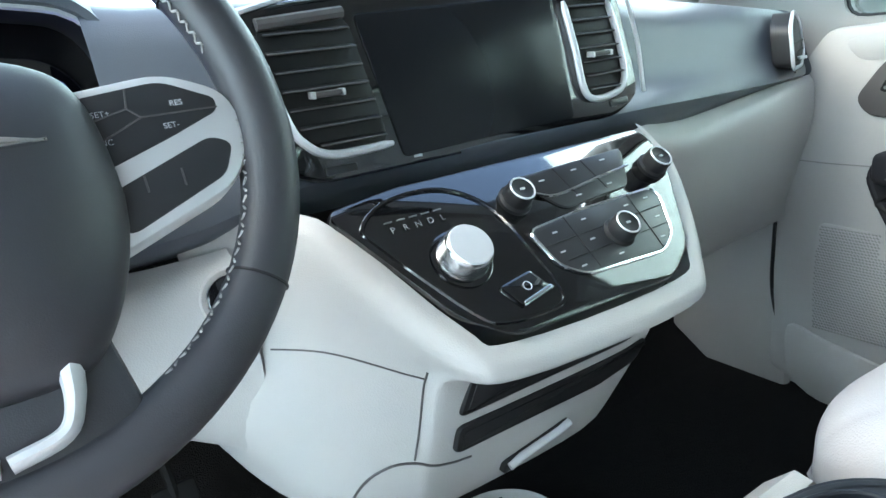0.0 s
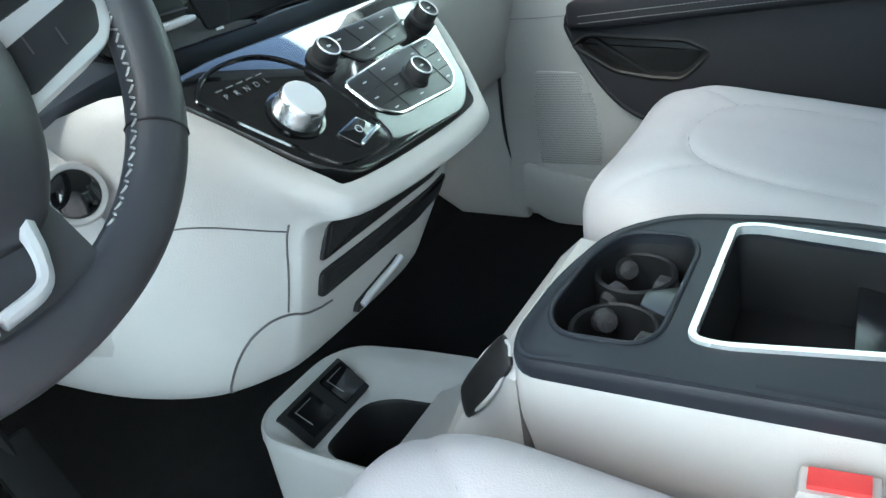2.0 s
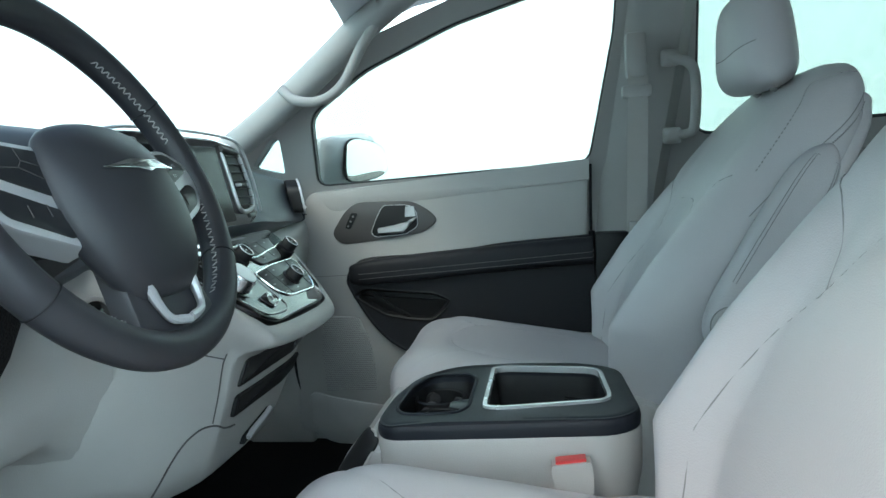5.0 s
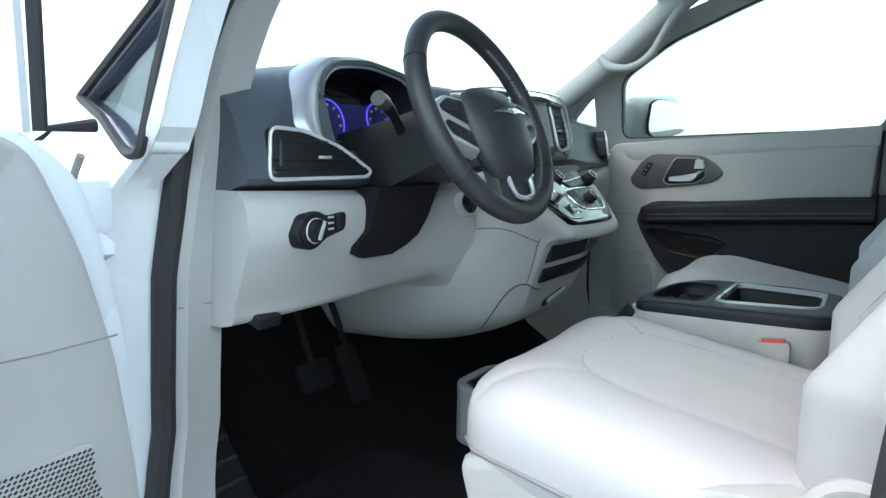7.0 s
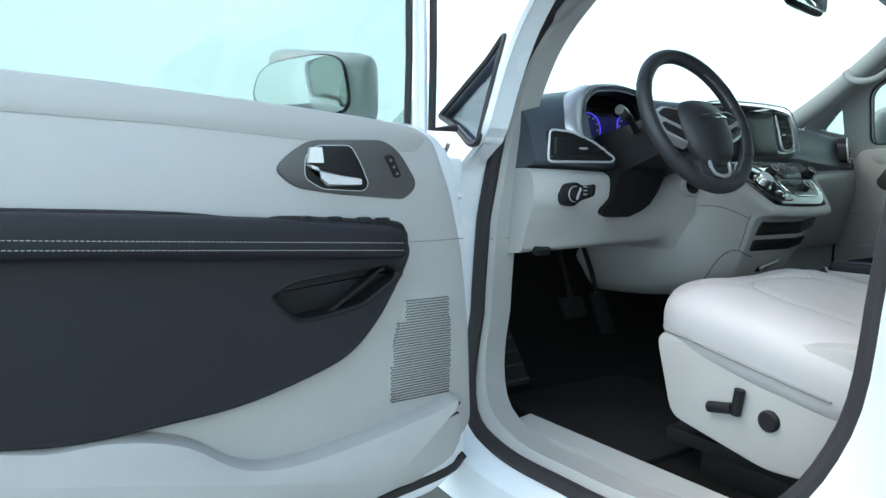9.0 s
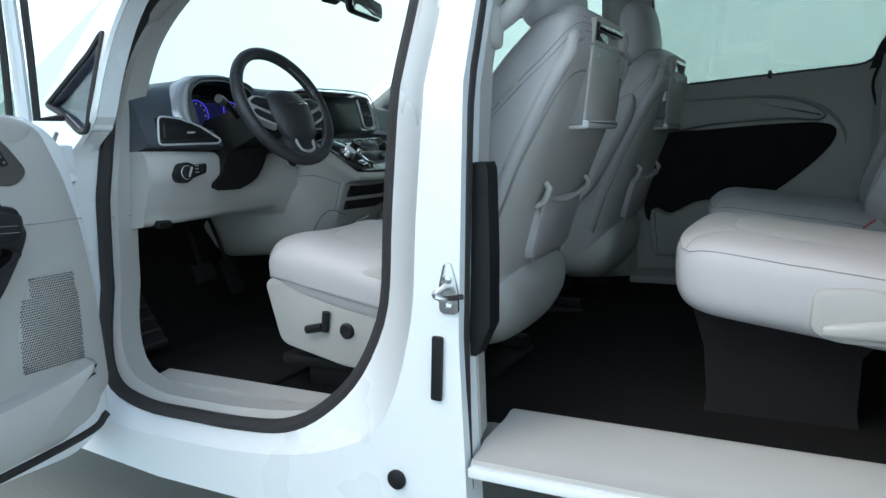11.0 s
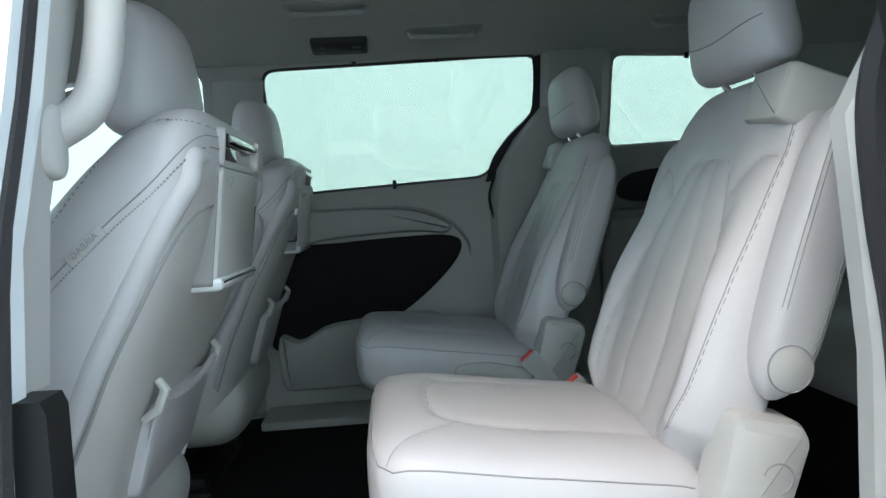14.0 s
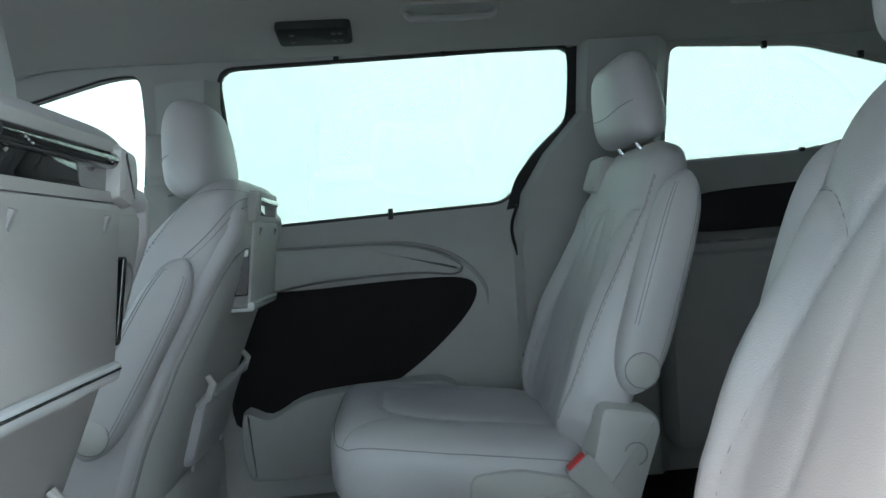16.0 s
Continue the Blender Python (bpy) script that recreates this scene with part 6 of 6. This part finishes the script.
    part("slot_bar", tube([flapmap(-.098, .808, .004), flapmap(.098, .808, .004)], .009, 12, squash=1.0), PIANO, sl)
    part("end_clip", pad(rounded([(side * .100, .772), (side * .100, .824), (side * .142, .818), (side * .152, .79), (side * .140, .762)], .008), flapmap, -.04, .016, .010), CREAM, bb, "cream end clip")
    part("edge_slot", pad(rounded([(side * .134, .625), (side * .142, .715), (side * .152, .715), (side * .144, .625)], .004), flapmap, -.03, .006, .002), PIANO, bb, "narrow black slot")
    part("pocket", pad(rounded([(-.13, .30), (-.14, .44), (.14, .44), (.13, .30)], .03), rear, -.01, .012, .010), LEATHER, bb, "soft pocket on the seat back")
    part("pocket_hem", tube([rear(u, .452 - .022 * (1 - (u / .15) ** 2), .010) for u in np.linspace(-.15, .15, 16)], .0065, 8), LEATHER, bb)
    for sg in (1, -1):
        part("strap_hook", tube([rear(.152 * sg, .425, -.004), rear(.152 * sg, .440, .012), rear(.150 * sg, .465, .012), rear(.148 * sg, .480, -.004)], [.006, .008, .008, .006], 8), CREAM, bb)
        part("pocket_side", tube([rear(.145 * sg - .01 * sg * k, .43 - .035 * k, .008) for k in range(5)], .003, 6), LEATHER, bb)
    # tag on the outer bolster
    out = -side
    tc = side_pt(out, -.281, .671)
    along = (side_pt(out, -.312, .699) - side_pt(out, -.250, .643)).normalized()
    wide = Vector((out, 0, 0)).cross(along).normalized()
    up = along.cross(wide).normalized() * 1.0
    up = up if up.x * out > 0 else -up

    def tag(u, v, w):
        return tc + along * u + wide * v * (1 if wide.z > 0 else -1) + up * (w + .001)

    tg = part("airbag_tag", pad(rounded([(-.028, -.008), (.028, -.008), (.028, .008), (-.028, .008)], .003), tag, -.003, .0035, .001), CREAM, bk, "small stitched tag")
    lettering("AIRBAG", .0115, lambda u, v, w: tag(u * (-1 if along.y * out > 0 else 1), v, w + .0036), 0, 0, SEAM, tg)
    part("lower_cover", pillow(lambda a, t, h: (a * .222, -.115 + t * .135 - .02 * h, .205 + .125 * h), 3.4, 2.3, 20, 18), CREAM, s0, "cream lower cover of the seat back")
    # base: side shields, switches, rails
    for sg in (1, -1):
        sh = part("side_shield", pad(rounded([(.43, .245), (.385, .075), (.17, .03), (-.02, .05), (-.07, .16), (-.06, .27), (.03, .295), (.2, .275)], .03), lambda u, v, w, g=sg: (g * (.215 + w), u, v), 0, .045, .015), CREAM, s0, "cream side shield")
        if sg == -side:
            part("seat_switch", tube([(sg * .268, .285, .125), (sg * .268, .235, .135)], .011, 10), BLACK, sh, "black seat switch")
            part("seat_switch", tube([(sg * .268, .228, .125), (sg * .268, .221, .175)], .010, 10), BLACK, sh, "black seat switch")
            part("lumbar_switch", turned([(.020, 0), (.020, .008), (.016, .012), (0, .012)], (sg * .258, .165, .13), (sg, 0, 0), 24), BLACK, sh, "round black lumbar switch")
            part("recliner_cover", turned([(.06, 0), (.06, .010), (.052, .018), (0, .020)], (sg * .235, -.035, .265), (sg, 0, 0), 32), CREAM, s0, "round recliner cover")
        part("rail", box((sg * .18, .15, .015), (.05, .56, .03), .006), BLACK, s0, "black seat rail")
    part("base_frame", box((0, .15, .13), (.42, .44, .18), .02), CLOTH_DARK, s0, "dark seat base")
    side_arm(s0, side, side * .272, (-.155, .415), (-.305, .67), wd=.044, th=.030)
    return s0


driver = front_seat("front_seat", "light leather driver's seat with power switches", 1)
driver.location = (-.44, .015, .485)
passenger = front_seat("front_seat", "light leather front passenger seat beside the console", -1)
passenger.location = (.45, .015, .485)
for cx in (-.43, .43):
    pl = thing("seat_riser", "dark riser under the front seat", "seat riser", (cx, .1, .43), "seat risers")
    part("riser_box", box((cx, .12, .455), (.40, .5, .055), .01), BLACK, pl)


def middle_seat(name, label, side):
    s0 = thing(name, label, "car seat", (0, 0, 0), "middle row seats")
    HW = .262
    HEX = [(-.50, -.85), (-.52, .10), (-.46, .42), (-.30, .58), (.30, .58), (.46, .42), (.52, .10), (.50, -.85)]
    HEX = spline(HEX, 16)
    DIAG = [spline([(.46 * g, .42), (.62 * g, .62), (.78 * g, .80), (.92 * g, .92)], 10) for g in (1, -1)]
    cg = grooves([HEX, *DIAG], HW, .245, .006)

    def cf(s, t, h):
        w = HW * (1 - .03 * abs(t) * (t > 0))
        crown = .012 * (1 - s * s) if h > 0 else 0
        x, y, z = s * w, .214 + t * .243, .272 + .034 * t + h * (.080 if h > 0 else .085) + crown
        return (x, y, z - (cg(s, t) * min(1, h * 2) - crumple(x, y, z) if h > 0 else 0))

    cu = part("cushion", pillow(cf, 8.5, 3.0, 90, 84, 1.5), LEATHER, s0, "light leather seat cushion")
    for line in [HEX, *DIAG]:
        part("seam", tube(on_pillow(cf, line, .002, 8.5, 3.0), .0009, 6), SEAM, cu)
    rim = on_pillow(cf, [(-.962, u) for u in np.linspace(-.9, .90, 20)] + [(u, .962) for u in np.linspace(-.9, .9, 20)] + [(.962, u) for u in np.linspace(.90, -.9, 20)], .012, 8.5, 3.0)
    part("welt", tube(rim, .0013, 6), SEAM, cu, "piped edge of the cushion")
    LEAN = 20
    B = rec((-.006, .237), LEAN)
    L = .675
    P, Q = 7.0, 2.5
    TOP = spline([(-.72, -.92), (-.70, -.35), (-.56, .10), (-.44, .34), (-.34, .50), (-.22, .55), (.22, .55), (.34, .50), (.44, .34), (.56, .10), (.70, -.35), (.72, -.92)], 14)
    YOKE = [spline([(.44 * g, .34), (.56 * g, .43), (.72 * g, .52), (.90 * g, .56)], 10) for g in (1, -1)]
    COLS = [spline([(.26 * g, -.92), (.25 * g, -.3), (.18 * g, .25), (.10 * g, .55)], 24) for g in (1, -1)]
    bg, bc = grooves([TOP, *YOKE], .225, L / 2, .008), grooves(COLS, .225, L / 2, .0045)

    def bf(s, t, h):
        a = (t + 1) / 2 * L
        w = float(np.interp(t, [-1, -.78, -.66, -.50, -.1, .4, .8, 1], [.200, .206, .236, .246, .240, .222, .204, .188]))
        if h < 0:
            return B(s * w, a, -abs(h) ** .6 * .046)
        th = float(np.interp(t, [-1, 0, 1], [.062, .060, .046]))
        bol = .034 * ramp_up((abs(s) - .55) / .3) * ramp_up((.65 - t) * 1.1) * ramp_up((t + .95) * 3)
        return B(s * w, a, h * (th + bol - bg(s, t) - bc(s, t)) + crumple(s * w, a, 3) * min(1, h * 2))

    bk = part("backrest", pillow(bf, P, Q, 90, 90, 1.5), LEATHER, s0, "light leather backrest")
    for line in [TOP, *YOKE]:
        part("seam", tube(on_pillow(bf, line, .002, P, Q), .0008, 6), SEAM, bk)
    for sg in (1, -1):
        line = spline([(.955 * sg, .80), (.94 * sg, .35), (.93 * sg, -.1), (.90 * sg, -.5), (.86 * sg, -.72)], 9)
        for a, b in zip(line, line[1:]):
            part("stitch", tube(on_pillow(bf, [a, a * .4 + b * .6], .004, P, Q), .0007, 4), SEAM, bk)
        part("seam", tube(on_pillow(bf, [(q[0] - .012 * sg, q[1]) for q in line], .004, P, Q), .0008, 5), SEAM, bk)
        part("hinge_cover", pad(rounded([(-.030, .402), (-.125, .382), (-.140, .355), (-.082, .190), (-.055, .180), (.025, .196), (.012, .25), (-.012, .32)], .022), lambda u, v, w, g=sg: (g * (.215 + w), u, v), 0, .068, .018), CREAM, s0, "cream hinge cover")
        lv = part("side_cover", pad(rounded([(.205, .292), (.212, .212), (.17, .195), (-.03, .188), (-.03, .262), (.03, .275), (.12, .296)], .022), lambda u, v, w, g=sg: (g * (.220 + w), u, v), 0, .050, .010), CREAM, s0, "cream side cover")
        part("lever", pillow(lambda a, t, h, g=sg: (g * (.272 + .013 * h), .108 + .082 * a, .223 + .018 * t * (1 - .45 * a) - .006 * a), 3, 2.2, 20, 10), CREAM, lv, "cream recline lever")
        part("cover_mark", tube([(sg * .2835, -.085 + .020 * math.cos(a), .312 + .020 * math.sin(a)) for a in np.linspace(.3, 4.5, 14)], .0012, 5), SEAM, s0)
        part("latch", box((sg * .10, .015, .318), (.035, .012, .012), .004), BLACK, s0, "black anchor slot at the crease")
        side_arm(s0, sg, sg * .252, (-.103, .452), (-.205, .765), wd=.046, th=.036)
    part("belt_guide", pad(rounded([(-.055, -.035), (-.055, .055), (.055, .055), (.055, -.025)], .014), lambda u, v, w: B(side * .145 + u, .600 + v, .040 + w), -.10, .022, .012), CREAM, s0, "cream belt guide on the shoulder")
    headrest(s0, (-.195, .970), -7, (.125, .092, .050), (-.225, .84))
    part("pedestal", loft([[(x, y, z) for x, y in ((-w, y0), (w, y0), (w, y1), (-w, y1))] for z, w, y0, y1 in ((0, .16, .12, .40), (.03, .155, .125, .395), (.14, .16, .12, .40), (.24, .20, .05, .42))]), CLOTH_DARK, s0, "dark cloth seat pedestal")
    return s0


m1 = middle_seat("middle_seat", "light leather captain's chair beside the open sliding door", -1)
m1.location = (-.42, -1.03, .487)
m2 = middle_seat("middle_seat", "light leather captain's chair beside the far sliding door", 1)
m2.location = (.44, -.975, .487)
for x, y, z, ln in ((-.156, .132, .803, (.06, .10)), (-.150, -.985, .800, (.0, .75)), (.158, -.955, .792, (.0, .85))):
    buckle(x, y, z, ln)
bench = thing("rear_bench", "grey leather third-row bench behind the middle seats", "bench seat", (0, -1.95, .49))
part("cushion", pillow(lambda s, t, h: (s * .62, -1.75 + t * .25, .82 + .10 * h), 6, 2.6, 30, 18), LEATHER, bench)
part("backrest", pillow(lambda s, t, h: (s * .62, -2.05 - t * .12 + .06 * h, 1.12 + t * .28), 6, 2.6, 30, 18), LEATHER, bench)
part("bench_base", box((0, -1.78, .61), (1.1, .4, .24), .02), CLOTH_DARK, bench, "dark bench base")

# belts and roof fittings
belt = thing("seat_belt", "greige seat belt hanging from the far pillar", "seat belt", (.74, -.09, 1.05))
part("webbing", grid([[(.735 + d * .0 - s * .03, -.095 + d * .024 + s * .02, 1.42 - s * .40) for d in (-1, 1)] for s in np.linspace(0, 1, 6)]), BELT, belt)
part("height_ring", box((.745, -.09, 1.355), (.035, .07, .03), .008), GREIGE, belt, "greige belt ring")
part("height_slider", box((.745, -.09, 1.44), (.03, .05, .11), .012), GREIGE, belt, "greige belt slider")
part("belt_stop", box((.705, -.075, 1.03), (.02, .035, .03), .006), GREIGE, belt)
rc = thing("roof_control", "black overhead control panel with small buttons", "control panel", (.60, -.51, 1.66))


def roofmap(u, v, w):
    x = .60 + v
    return (x, -.51 + u, head_z(x, -.5) - .002 - w)


part("panel", pad(rounded([(-.085, -.045), (.085, -.045), (.085, .045), (-.085, .045)], .015), roofmap, -.01, .018, .006), BLACK, rc)
for u in (-.06, -.045, .05):
    for v in (-.02, .015):
        part("button", pad(rounded([(u - .005, v - .006), (u + .005, v - .006), (u + .005, v + .006), (u - .005, v + .006)], .002), roofmap, .016, .020, .001), BUTTON, rc)
for y0, x0 in ((-.82, .52), (-.50, .30), (-1.55, .50)):
    h = thing("roof_grab", "grey folding grab handle on the headliner", "handle", (x0, y0, 1.69), "headliner handles")
    part("grip", tube([(x0 + dx, y0 + dy, head_z(x0, y0) - dz) for dx, dy, dz in spline([(.02, -.10, -.005), (.0, -.092, .018), (-.01, -.07, .026), (-.01, .07, .026), (.0, .092, .018), (.02, .10, -.005)], 5)], .009, 8), GREIGE, h)
    part("base_plate", pad(rounded([(-.115, -.03), (.115, -.03), (.115, .03), (-.115, .03)], .02), lambda u, v, w, a=x0, b=y0: (a + v, b + u, head_z(a + v, b) - w), -.005, .006, .003), GREIGE, h)
visor = thing("sun_visor", "grey sun visor folded against the headliner", "sun visor", (.35, .38, 1.64), "sun visors")
part("visor_pad", pillow(lambda s, t, h: (.38 + s * .20, .40 + t * .085, 1.655 - t * .03 + .010 * h), 5, 2.4, 16, 10), FABRIC, visor)
